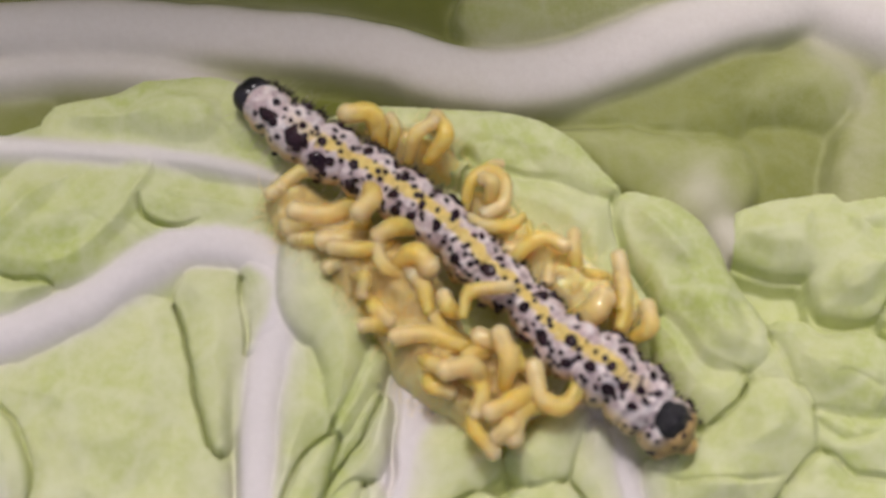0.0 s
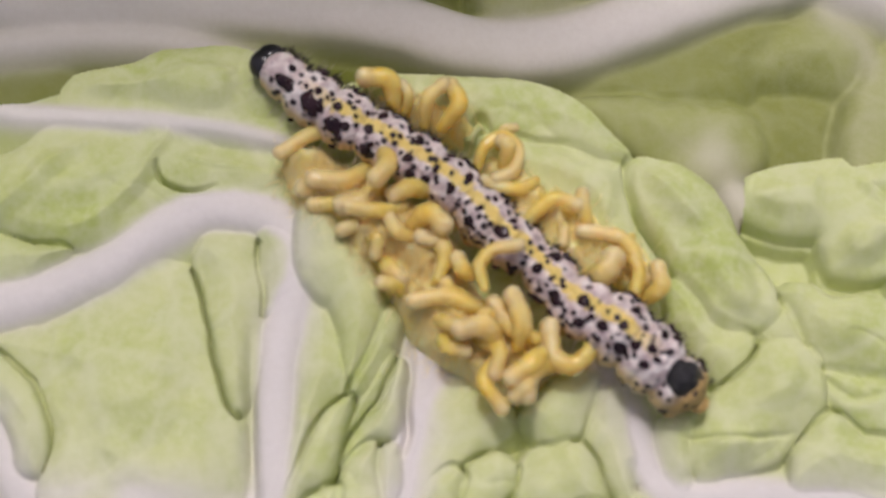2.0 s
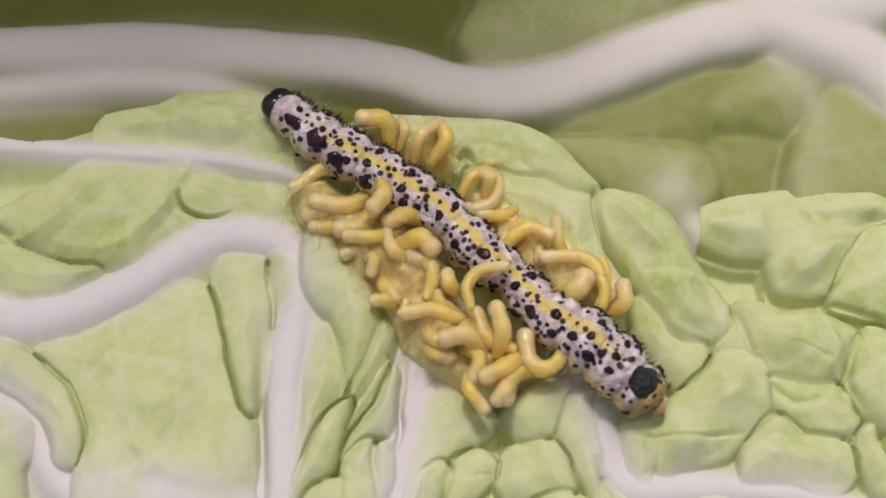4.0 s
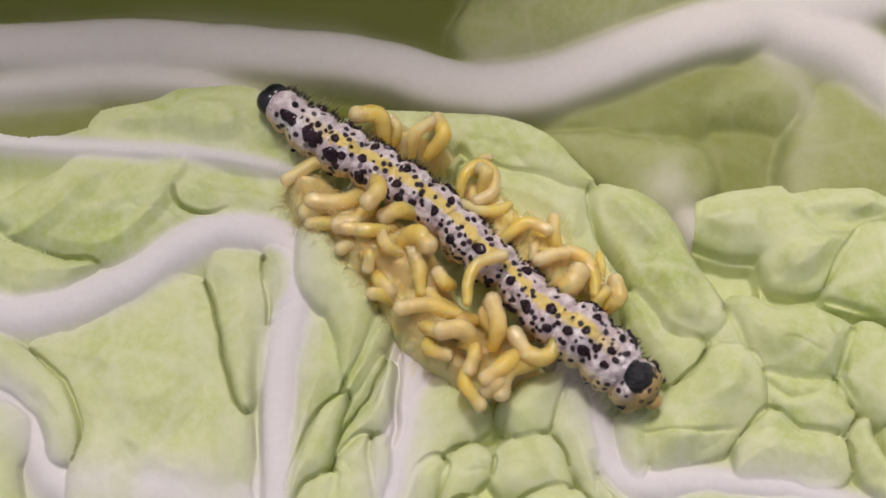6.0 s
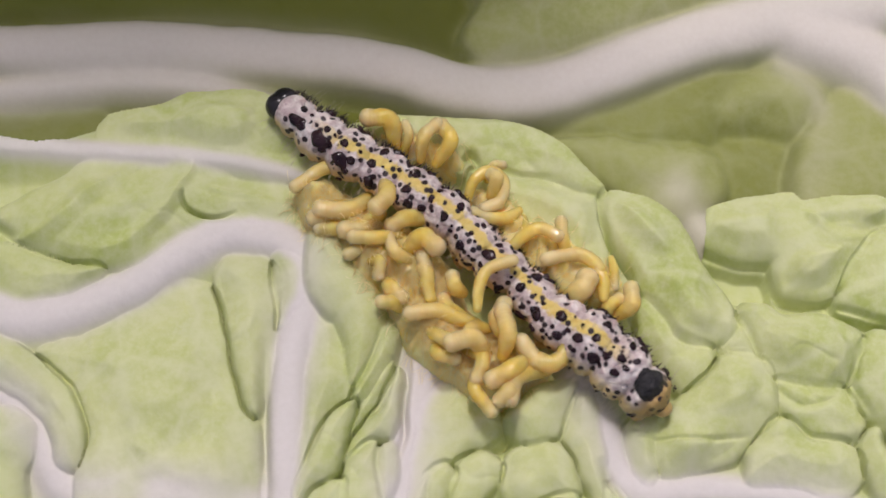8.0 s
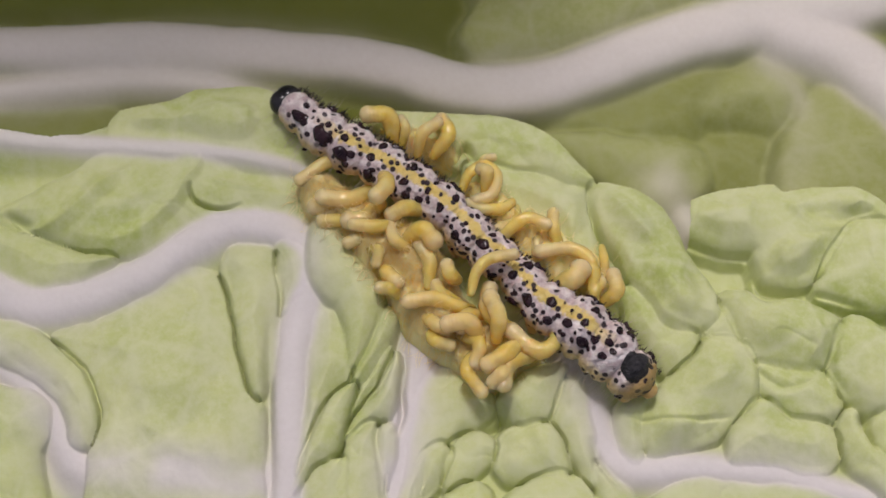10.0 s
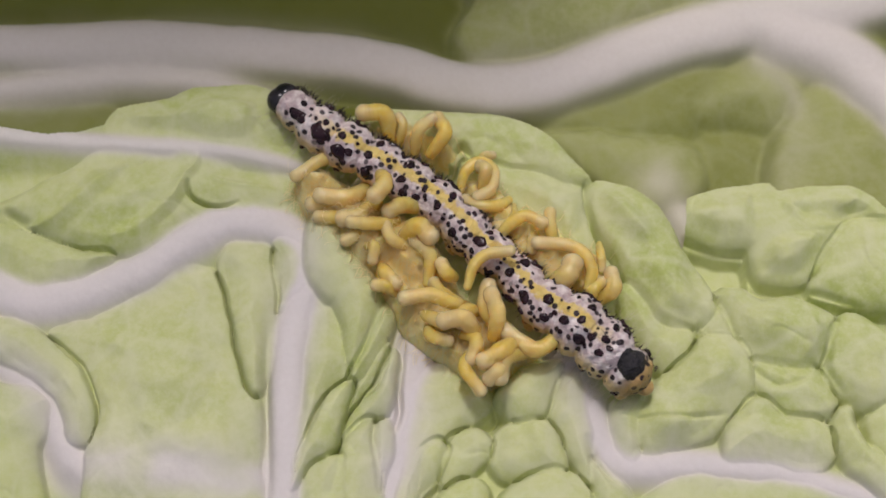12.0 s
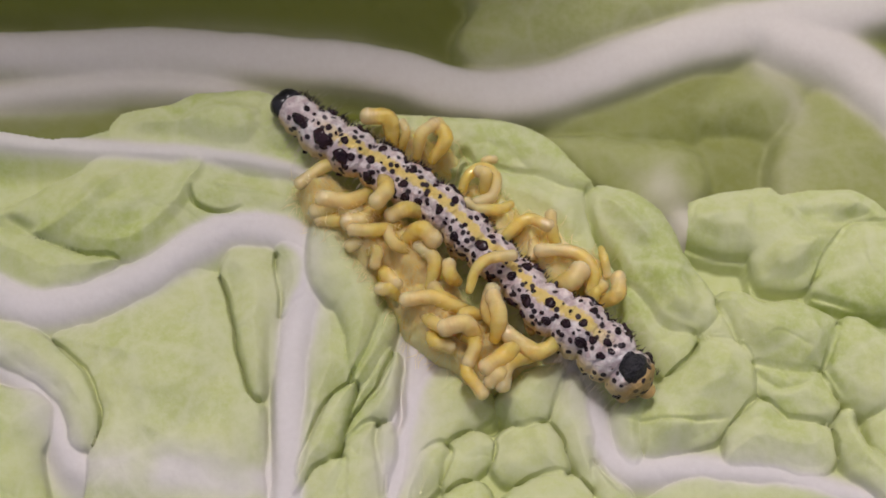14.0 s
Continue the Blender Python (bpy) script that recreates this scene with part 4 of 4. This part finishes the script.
# short legs under the body
for f in (3.5, 4.5, 5.5, 6.5, 9.4):
    for sgn in (-1, 1):
        bm = bmesh.new()
        at = Vector(skin(f / SEGMENTS * LONG, sgn * 135)) * MM
        bmesh.ops.create_cone(bm, cap_ends=True, segments=12, radius1=0.35 * MM, radius2=0.6 * MM, depth=1.2 * MM, matrix=Matrix.Translation(at - Vector((0, 0, 0.3 * MM))))
        part("proleg", bm, TAIL, caterpillar)


def hairs(name, roots, material, label):
    """Thin tapered hairs, each a three-sided spike: root, direction, length and half width in mm."""
    verts, faces = [], []
    for p, d, long, w in roots:
        d = d / np.linalg.norm(d)
        a = np.cross(d, (0.3, 0.5, 0.8))
        a /= np.linalg.norm(a)
        b = np.cross(d, a)
        sag = np.array((0, 0, -0.12 * long))
        n = len(verts)
        for q, ww in ((0.0, 1.0), (0.5, 0.7)):
            for k in range(3):
                t = 2 * math.pi * k / 3
                verts.append((p + d * long * q + sag * q * q + w * ww * (math.cos(t) * a + math.sin(t) * b)) * MM)
        verts.append((p + d * long + sag) * MM)
        for k in range(3):
            k2 = (k + 1) % 3
            faces += [(n + k, n + k2, n + 3 + k2, n + 3 + k), (n + 3 + k, n + 3 + k2, n + 6)]
    part_of(name, mesh_from(name, verts, faces), material, caterpillar, label)


rng = random.Random(9)
dark, pale = [], []
for s, deg, r in SPOTS:
    for _ in range(1 if r < 0.25 else 3):
        dd = deg + rng.uniform(-6, 6)
        ss = min(max(s + rng.uniform(-0.2, 0.2), 0.3), LONG - 0.3)
        out = skin(ss, dd, 1.0) - skin(ss, dd)
        dark.append((skin(ss, dd, 0.05), out + np.array([rng.uniform(-.5, .5) for _ in range(3)]), rng.uniform(0.3, 0.8), 0.018))
for _ in range(700):
    ss, dd = rng.uniform(0.4, LONG - 0.4), rng.uniform(50, 112)
    if ss > 9 and rng.random() < 0.45:
        continue
    out = skin(ss, dd, 1.0) - skin(ss, dd)
    dark.append((skin(ss, dd, 0.0), out + np.array([rng.uniform(-.5, .5) for _ in range(3)]), rng.uniform(0.22, 0.5) * (1.4 if ss < 13 else 1.0), 0.05))
for _ in range(420):
    ss, dd = rng.uniform(0.3, LONG - 0.3), rng.choice((-1, 1)) * rng.uniform(80, 135)
    out = skin(ss, dd, 1.0) - skin(ss, dd)
    pale.append((skin(ss, dd, 0.0), out + np.array([rng.uniform(-.4, .4) for _ in range(3)]), rng.uniform(0.6, 1.9), 0.014))
hairs("dark_bristles", dark, HAIR_DARK, "short dark bristles")
hairs("pale_hairs", pale, HAIR_PALE, "fine pale hairs")


# ---- yellow silk beside the body ----
def silk_mound(outline, top, seed, threads):
    p = closed_spline(outline, 4)
    lo, hi = p.min(axis=0), p.max(axis=0)
    s = Sheet(lo[0] - 0.6, hi[0] + 0.6, lo[1] - 0.6, hi[1] + 0.6, 0.12, -30.0)
    s.blister(outline, -0.5, top, 1.6, 0.5, grow=0.0)
    s.z += np.where(s.z > -5, 0.45 * field_noise(s.x, s.y, 1.4, seed) + 0.25 * field_noise(s.x, s.y, 0.6, seed + 1) + 0.14 * field_noise(s.x, s.y, 0.3, seed + 2), 0)
    mound = s.build("silk_mass", SILK, 1.2, s.z[:-1, :-1] > -1.2)
    rng = random.Random(seed)
    verts, faces = [], []
    for _ in range(threads):
        x, y = rng.uniform(lo[0] - .5, hi[0] + .5), rng.uniform(lo[1] - .5, hi[1] + .5)
        h = s.height(x, y)
        if h < -0.3:
            continue
        a, bend, long = rng.uniform(0, 2 * math.pi), rng.uniform(-3.4, 3.4), rng.uniform(0.4, 1.8)
        px, py, steps, w, n = x, y, 7, rng.uniform(0.008, 0.020), len(verts)
        arch = rng.uniform(0.05, 0.4) if rng.random() < 0.8 else rng.uniform(0.4, 0.9)
        for k in range(steps):
            q = k / (steps - 1)
            hz = max(s.height(px, py), front.height(px, py)) + 0.03 + arch * math.sin(math.pi * q)
            sx, sy = -math.sin(a) * w, math.cos(a) * w
            verts += [((px + sx) * MM, (py + sy) * MM, hz * MM), ((px - sx) * MM, (py - sy) * MM, hz * MM), (px * MM, py * MM, (hz + 1.6 * w) * MM)]
            px, py, a = px + math.cos(a) * long / steps, py + math.sin(a) * long / steps, a + bend / steps
        for k in range(steps - 1):
            for u in range(3):
                v = (u + 1) % 3
                faces.append((n + 3 * k + u, n + 3 * k + v, n + 3 * k + 3 + v, n + 3 * k + 3 + u))
    tagged(mound, "fluffy mass of spun yellow silk on the leaf", "silk", kind="stuff")
    part_of("threads", mesh_from("threads", verts, faces), THREAD, mound, "fine yellow silk threads")
    return mound


silk_mound([(-10.2, 4.6), (-8.4, 5.2), (-6.0, 4.2), (-3.6, 2.6), (-1.6, 1.2), (0.2, -0.9), (1.2, -3.3), (3.2, -4.8), (5.8, -6.4), (6.8, -7.9), (4.8, -8.8), (2.6, -9.7), (0.6, -8.5), (-1.7, -7.0), (-3.6, -4.4), (-5.5, -1.6), (-7.6, 0.6), (-9.3, 2.0)], 3.4, 31, 9000)
silk_mound([(-5.8, 9.0), (-3.4, 9.0), (-1.0, 8.7), (0.8, 7.6), (0.9, 6.2), (-0.9, 6.2), (-3.7, 7.2)], 2.9, 41, 260)
silk_mound([(1.2, 4.8), (3.2, 5.0), (4.9, 3.2), (7.2, 1.6), (9.4, 0.2), (11.0, -1.0), (11.3, -3.2), (9.2, -3.6), (6.2, -2.2), (4.0, -0.2), (2.0, 2.2)], 3.3, 51, 700)


# ---- the wasp larvae ----
TIMES = [0.7 * k for k in range(21)]
LARVAE = []


def grub_radius(q, r):
    """Radius along a larva, q from its hind end to its head."""
    plump = 0.66 + 0.34 * math.sin(math.pi * min(0.5, q * 0.85 + 0.03))
    neck = 0.06 * math.exp(-((q - 0.80) / 0.09) ** 2)
    rings = 0.015 * math.cos(2 * math.pi * 12 * q)
    return r * (plump - neck + rings)


def length_mesh(places, q0, q1, r, frame_inverse, seed, tint, slim=1.0):
    """A round-ended length of a larva between q0 and q1 of its body."""
    n, turns, steps = len(places), 18, max(6, int(48 * (q1 - q0)))
    verts, faces, pale = [], [], []
    rng = random.Random(seed)
    shift = rng.uniform(0, 9)
    stations = [(q0, c) for c in (-1.0, -0.9, -0.65, -0.35)] + [(q0 + (q1 - q0) * k / steps, 0.0) for k in range(steps + 1)] + [(q1, c) for c in (0.35, 0.65, 0.9, 1.0)]
    for q, c in stations:
        f = min(max(q, 0), 1) * (n - 1)
        k = min(int(f), n - 2)
        p = places[k] + (places[k + 1] - places[k]) * (f - k)
        d = places[min(k + 2, n - 1)] - places[max(k - 1, 0)]
        d = d / np.linalg.norm(d)
        rr = grub_radius(q, r) * slim
        p = p + d * c * rr * 0.92
        rr = rr * max(0.02, math.sqrt(max(0, 1 - c * c)))
        side = np.cross(d, (0.13, 0.21, 1.0))
        side /= np.linalg.norm(side)
        up = np.cross(side, d)
        for t in range(turns):
            a = 2 * math.pi * t / turns
            w = 1 + 0.11 * noise.noise(Vector((q * 7 + shift, math.cos(a) * 1.2, math.sin(a) * 1.2)))
            v = p + rr * w * (math.cos(a) * side + math.sin(a) * up)
            verts.append(frame_inverse @ (Vector(v) * MM))
            pale.append(min(1, max(0, (q - tint) / (1.05 - tint))))
    for i in range(len(stations) - 1):
        for t in range(turns):
            a, b = i * turns + t, i * turns + (t + 1) % turns
            faces.append((a, b, b + turns, a + turns))
    faces += [tuple(reversed(range(turns))), tuple(len(verts) - turns + t for t in range(turns))]
    me = mesh_from("length", verts, faces)
    me.attributes.new("pale", "FLOAT", "POINT").data.foreach_set("value", pale)
    return me


def stretch_frame(places, q0, q1, origin):
    """The pose of the stretch from q0 to q1, in the larva's own space."""
    n = len(places)
    at = lambda q: places[min(int(round(q * (n - 1))), n - 1)]
    a, b = at(min(q0, 0.92)), at(q1)
    turn = Vector(b - a).to_track_quat("X", "Z").to_matrix().to_4x4()
    return Matrix.Translation(Vector(at((q0 + q1) / 2) * 0.5 + (a + b) * 0.25 - origin) * MM) @ turn


def spine_places(points, n):
    c = spline(points, 10)
    L = np.concatenate([[0], np.cumsum(np.linalg.norm(np.diff(c, axis=0), axis=1))])
    s = np.linspace(0, L[-1], n)
    return np.stack([np.interp(s, L, c[:, k]) for k in range(3)], 1)


def larva(points, width, lively=1.0, others=()):
    """A plump wasp larva, hind end first, in mm; others: further (seconds, points) that it bends to."""
    seed = len(LARVAE)
    rng = random.Random(seed + 50)
    pts = np.array(points, float)
    r = width / 2 * rng.uniform(0.64, 0.84)
    body = new("larva")
    if len(pts) == 3:
        run = pts[2] - pts[0]
        pts[1] += rng.choice((-1, 1)) * rng.uniform(0.08, 0.26) * np.array((-run[1], run[0], 0.0)) + np.array((0, 0, rng.uniform(0.0, 0.35)))
    pts[0][2] -= 0.35
    base = pts[0].copy()
    body.location = Vector(base) * MM
    tagged(body, rng.choice(("plump amber-yellow wasp larva with a pale head end", "glossy yellow grub-like wasp larva", "curled amber wasp larva lying among the others")), "larva", "larvae round the caterpillar")
    places = spine_places(pts, 41)
    count = 3 if others else 1
    cuts = [k / count for k in range(count + 1)]
    tint = rng.uniform(0.1, 0.75)
    pieces = []
    for k in range(count + 1):
        last = k == count
        q0, q1 = (0.95, 1.06) if last else (cuts[k], cuts[k + 1])
        rest = stretch_frame(places, q0, q1, base)
        inverse = (Matrix.Translation(Vector(base) * MM) @ rest).inverted()
        me = length_mesh(places, q0, q1, r, inverse, seed, tint, 0.84 if last else 1.0)
        ob = part_of("head" if last else "body_length", me, GRUB, body, "pale translucent head end" if last else "")
        pieces.append((ob, q0, q1))
    LARVAE.append((pieces, pts, [(t, np.array(p, float)) for t, p in others], lively, seed, base))
    return body


larva([(9.65, -3.78, 2.13), (9.95, -2.51, 2.25), (9.15, -1.28, 2.38), (7.76, -0.84, 2.44), (6.31, -0.81, 2.46)], 1.27, 1.0, [(0, [(9.87, -3.54, 2.15), (9.97, -2.39, 2.26), (9.95, -1.41, 2.36), (9.86, -0.34, 2.47)]), (3, [(10.09, -4.44, 2.05), (10.00, -2.14, 2.29), (9.13, -1.01, 2.41), (7.70, -0.89, 2.43), (6.22, -0.89, 2.45)]), (7, [(9.82, -3.48, 2.15), (9.31, -1.37, 2.37), (8.46, -0.76, 2.44), (7.33, -0.88, 2.44), (6.17, -1.22, 2.42)])])
larva([(1.59, -4.37, 3.85), (2.01, -3.12, 3.97), (2.91, -2.34, 4.04), (4.48, -2.09, 4.05)], 1.17, 1.0, [(0, [(1.09, -3.63, 3.93), (1.19, -2.84, 4.00), (1.97, -2.46, 4.03), (3.35, -2.30, 4.04)]), (3, [(1.58, -4.84, 3.80), (1.17, -3.67, 3.92), (1.89, -2.50, 4.03), (3.55, -2.20, 4.04)]), (7, [(1.65, -5.01, 3.78), (1.80, -3.57, 3.92), (2.38, -2.39, 4.04), (4.06, -1.79, 4.08)])])
larva([(-1.02, -3.39, 2.17), (-1.44, -1.96, 2.32), (-1.83, -0.60, 2.46)], 1.23, 1.0, [(0, [(-0.91, -2.73, 2.24), (-1.16, -1.73, 2.34), (-1.66, -0.95, 2.42)]), (3, [(-1.21, -3.54, 2.16), (-0.63, -2.34, 2.27), (-0.92, -1.14, 2.40), (-2.22, -0.84, 2.44)]), (7, [(-1.29, -3.44, 2.17), (-1.58, -2.24, 2.29), (-1.72, -0.72, 2.44)])])
larva([(4.27, -6.46, 1.71), (3.15, -5.84, 1.78), (2.75, -4.79, 1.89), (2.98, -3.64, 2.01)], 1.49, 1.0, [(0, [(4.24, -5.99, 1.76), (3.29, -5.00, 1.87), (2.05, -4.49, 1.93)]), (3, [(4.10, -7.00, 1.66), (2.73, -6.42, 1.73), (1.89, -4.95, 1.89)]), (7, [(4.06, -6.04, 1.76), (2.97, -5.15, 1.86), (3.27, -3.96, 1.97)])])
larva([(7.47, -6.60, 1.87), (7.04, -7.61, 1.77), (5.99, -8.07, 1.73), (4.88, -7.38, 1.81), (3.96, -6.77, 1.88)], 1.38, 1.0, [(0, [(7.41, -6.53, 1.87), (7.03, -7.93, 1.74), (6.09, -8.46, 1.69), (5.18, -7.78, 1.77), (4.91, -6.05, 1.95)]), (3, [(7.60, -6.79, 1.85), (6.61, -8.20, 1.71), (5.21, -7.91, 1.76), (4.96, -5.91, 1.96)]), (7, [(7.19, -6.11, 1.92), (6.87, -7.58, 1.77), (5.45, -7.58, 1.79), (4.62, -6.40, 1.91)])])
larva([(10.62, -0.13, 1.28), (10.90, -1.14, 1.18), (10.79, -2.15, 1.08)], 0.98, 1.0, [(0, [(9.33, -0.67, 1.24), (7.93, -0.41, 1.28), (6.41, -0.93, 1.24)]), (3, [(10.16, -0.50, 1.25), (10.30, -1.64, 1.13), (10.08, -2.77, 1.02)])])
larva([(-3.62, 7.52, 2.2), (-4.23, 8.44, 2.95), (-5.45, 8.84, 3.2)], 1.48)
larva([(-3.07, 7.09, 2), (-2.94, 7.99, 2.65), (-3.06, 8.71, 2.8)], 1.02)
larva([(-3.71, 7.65, 1.8), (-3.7, 8.45, 2.3), (-3.95, 9.17, 2.3)], 0.86)
larva([(-1.96, 6.45, 2.2), (-1.49, 7.34, 2.85), (-0.71, 8.42, 3)], 1.33)
larva([(-0.86, 6.38, 2), (-0.16, 7.5, 2.55), (-0.39, 8.73, 2.6)], 1.48)
larva([(1.09, 3.48, 2), (1.55, 4.68, 2.37), (2.57, 5.32, 2.49), (3.41, 4.56, 2.61), (3.23, 3.1, 2.73), (2.23, 2.57, 2.6)], 1.17)
larva([(2.62, 3.41, 2.8), (2.77, 4.22, 3.25), (2.55, 4.68, 3.2)], 1.09)
larva([(2.42, 5.16, 1.8), (2.97, 5.62, 2.25), (3.36, 6, 2.2)], 0.86)
larva([(4.49, 2.87, 2), (3.69, 2.07, 2.38), (2.38, 2.01, 2.52), (1.46, 2.49, 2.4)], 1.17)
larva([(4.75, 2.66, 1.2), (4.4, 1.32, 1.65), (3.62, 0.66, 1.6)], 1.33)
larva([(3.43, -0.56, 2.2), (4.42, 0.41, 2.65), (5.57, 1.07, 2.85), (6.79, 0.59, 2.8)], 1.33)
larva([(7.74, -0.53, 1.6), (7.82, 0.56, 2.15), (7.23, 1.73, 2.2)], 1.33)
larva([(7.5, -3.14, 1.8), (8.15, -2.93, 2.45), (8.76, -2.42, 2.6)], 1.88)
larva([(10.54, -4.2, 1.2), (11.05, -3.61, 1.75), (11.31, -2.64, 1.8)], 1.41)
larva([(9.92, -4.61, 1.2), (10.21, -4.06, 1.65), (10.55, -3.22, 1.6)], 1.09)
larva([(6.05, 1.2, 1), (6.31, 0.05, 1.45), (5.98, -0.86, 1.4)], 1.09)
larva([(-5.63, 5.33, 1.8), (-7.78, 4.95, 2.35), (-10, 4.23, 2.4)], 1.41)
larva([(-5.2, 3.82, 2), (-6.63, 3.11, 2.55), (-8.31, 2.74, 2.6)], 1.72)
larva([(-5.99, 3.17, 1.4), (-7.27, 2.34, 1.85), (-8.82, 2.36, 1.8)], 1.56)
larva([(-4.22, 4.04, 3.6), (-4.33, 2.67, 4.25), (-4.61, 1.83, 4.4)], 1.64)
larva([(-6.22, 2.4, 1.2), (-7.27, 1.83, 1.65), (-8.42, 1.6, 1.6)], 1.48)
larva([(-4.49, 2.69, 2), (-5.68, 1.52, 2.45), (-6.67, 1.12, 2.4)], 1.56)
larva([(-1.54, 2.08, 2.2), (-2.6, 1.55, 2.75), (-3.67, 1.44, 2.8)], 1.41)
larva([(-3.14, 1.04, 2.4), (-4.73, 0.99, 2.85), (-6.18, 0.59, 2.8)], 1.41)
larva([(-2.21, -0.82, 2.2), (-3.19, -0.35, 2.65), (-3.9, 0.68, 2.6)], 1.25)
larva([(-2.59, -0.08, 2.6), (-1.74, -0.17, 3.15), (-0.83, -0.62, 3.2)], 1.80)
larva([(0.76, -2.99, 2.2), (0.45, -2.9, 2.75), (0, -2.35, 2.8)], 1.48)
larva([(1.06, -4.54, 1.6), (-0.08, -4.07, 2.05), (-0.6, -3.48, 2)], 1.33)
larva([(1.66, -4.95, 1.8), (0.6, -4.95, 2.18), (-0.9, -4.44, 2.32), (-2.55, -4.63, 2.2)], 1.33)
larva([(-1.36, -5.27, 1.4), (-0.3, -6.03, 1.85), (0.22, -6.25, 1.8)], 1.48)
larva([(2.17, -6.98, 1.8), (1.26, -6.76, 2.45), (0.07, -6.5, 2.6)], 1.56)
larva([(3.27, -7.22, 2.2), (2.9, -6.16, 2.75), (3.14, -4.56, 2.8)], 1.72)
larva([(2.33, -5.19, 1.6), (1.57, -5.71, 2.05), (1.05, -6.33, 2)], 1.41)
larva([(4.87, -7.22, 1.4), (3.79, -8, 1.95), (2.66, -9.05, 2)], 1.80)
larva([(6.07, -7.78, 1), (4.61, -9, 1.45), (3.7, -10.09, 1.4)], 1.64)
larva([(2.18, -7.38, 0.8), (2.23, -9.12, 1.15), (2.45, -10.65, 1)], 1.41)
larva([(0.83, -6.49, 1.2), (1.57, -7.64, 1.65), (1.78, -8.74, 1.6)], 1.33)
larva([(3.8, -8.74, 1.2), (3.26, -9.35, 1.55), (3.04, -10.01, 1.4)], 1.33)
larva([(-0.91, -6, 1), (-0.45, -6.82, 1.4), (0.3, -7.34, 1.3)], 1.25)
larva([(-4.13, -1.78, 1.2), (-3.42, -2.41, 1.65), (-3.19, -3.22, 1.6)], 1.33)
larva([(-3.19, -3.7, 1.2), (-3.64, -3.22, 1.6), (-4.4, -3.42, 1.5)], 1.33)
larva([(-5.53, -0.44, 1.4), (-4.89, -1.03, 1.75), (-4.66, -1.63, 1.6)], 1.25)
larva([(-5.32, 0.67, 1.4), (-5.75, -0.14, 1.85), (-6.51, -0.29, 1.8)], 1.33)


def motions():
    """The larvae bend and sway; the caterpillar is tugged a little."""
    for pieces, pts, others, lively, seed, base in LARVAE:
        rng = random.Random(seed + 7)
        waves = [(rng.uniform(0.10, 0.42), rng.uniform(0, 6.28), rng.uniform(-1, 1), rng.uniform(-1, 1), rng.uniform(-0.25, 0.4)) for _ in range(3)]
        shapes = sorted(others + [(12.5, pts)], key=lambda e: e[0])
        rows = [[] for _ in pieces]
        for t in TIMES:
            lower = max([e for e in shapes if e[0] <= t] or shapes[:1], key=lambda e: e[0])
            upper = min([e for e in shapes if e[0] >= t] or shapes[-1:], key=lambda e: e[0])
            q = 0 if upper[0] == lower[0] else (t - lower[0]) / (upper[0] - lower[0])
            q = q * q * (3 - 2 * q)
            place = spine_places(lower[1], 41) * (1 - q) + spine_places(upper[1], 41) * q
            calm = min(1.0, min(abs(t - e[0]) for e in shapes))
            for w, ph, ax, ay, az in waves:
                sway = lively * 0.17 * calm * math.sin(2 * math.pi * w * t + ph)
                place = place + np.linspace(0.1, 1, 41)[:, None] ** 1.4 * sway * np.array((ax, ay, az))
            for k, (ob, q0, q1) in enumerate(pieces):
                rows[k].append((t, stretch_frame(place, q0, q1, base)))
        for (ob, q0, q1), r in zip(pieces, rows):
            walk(ob, r)


motions()
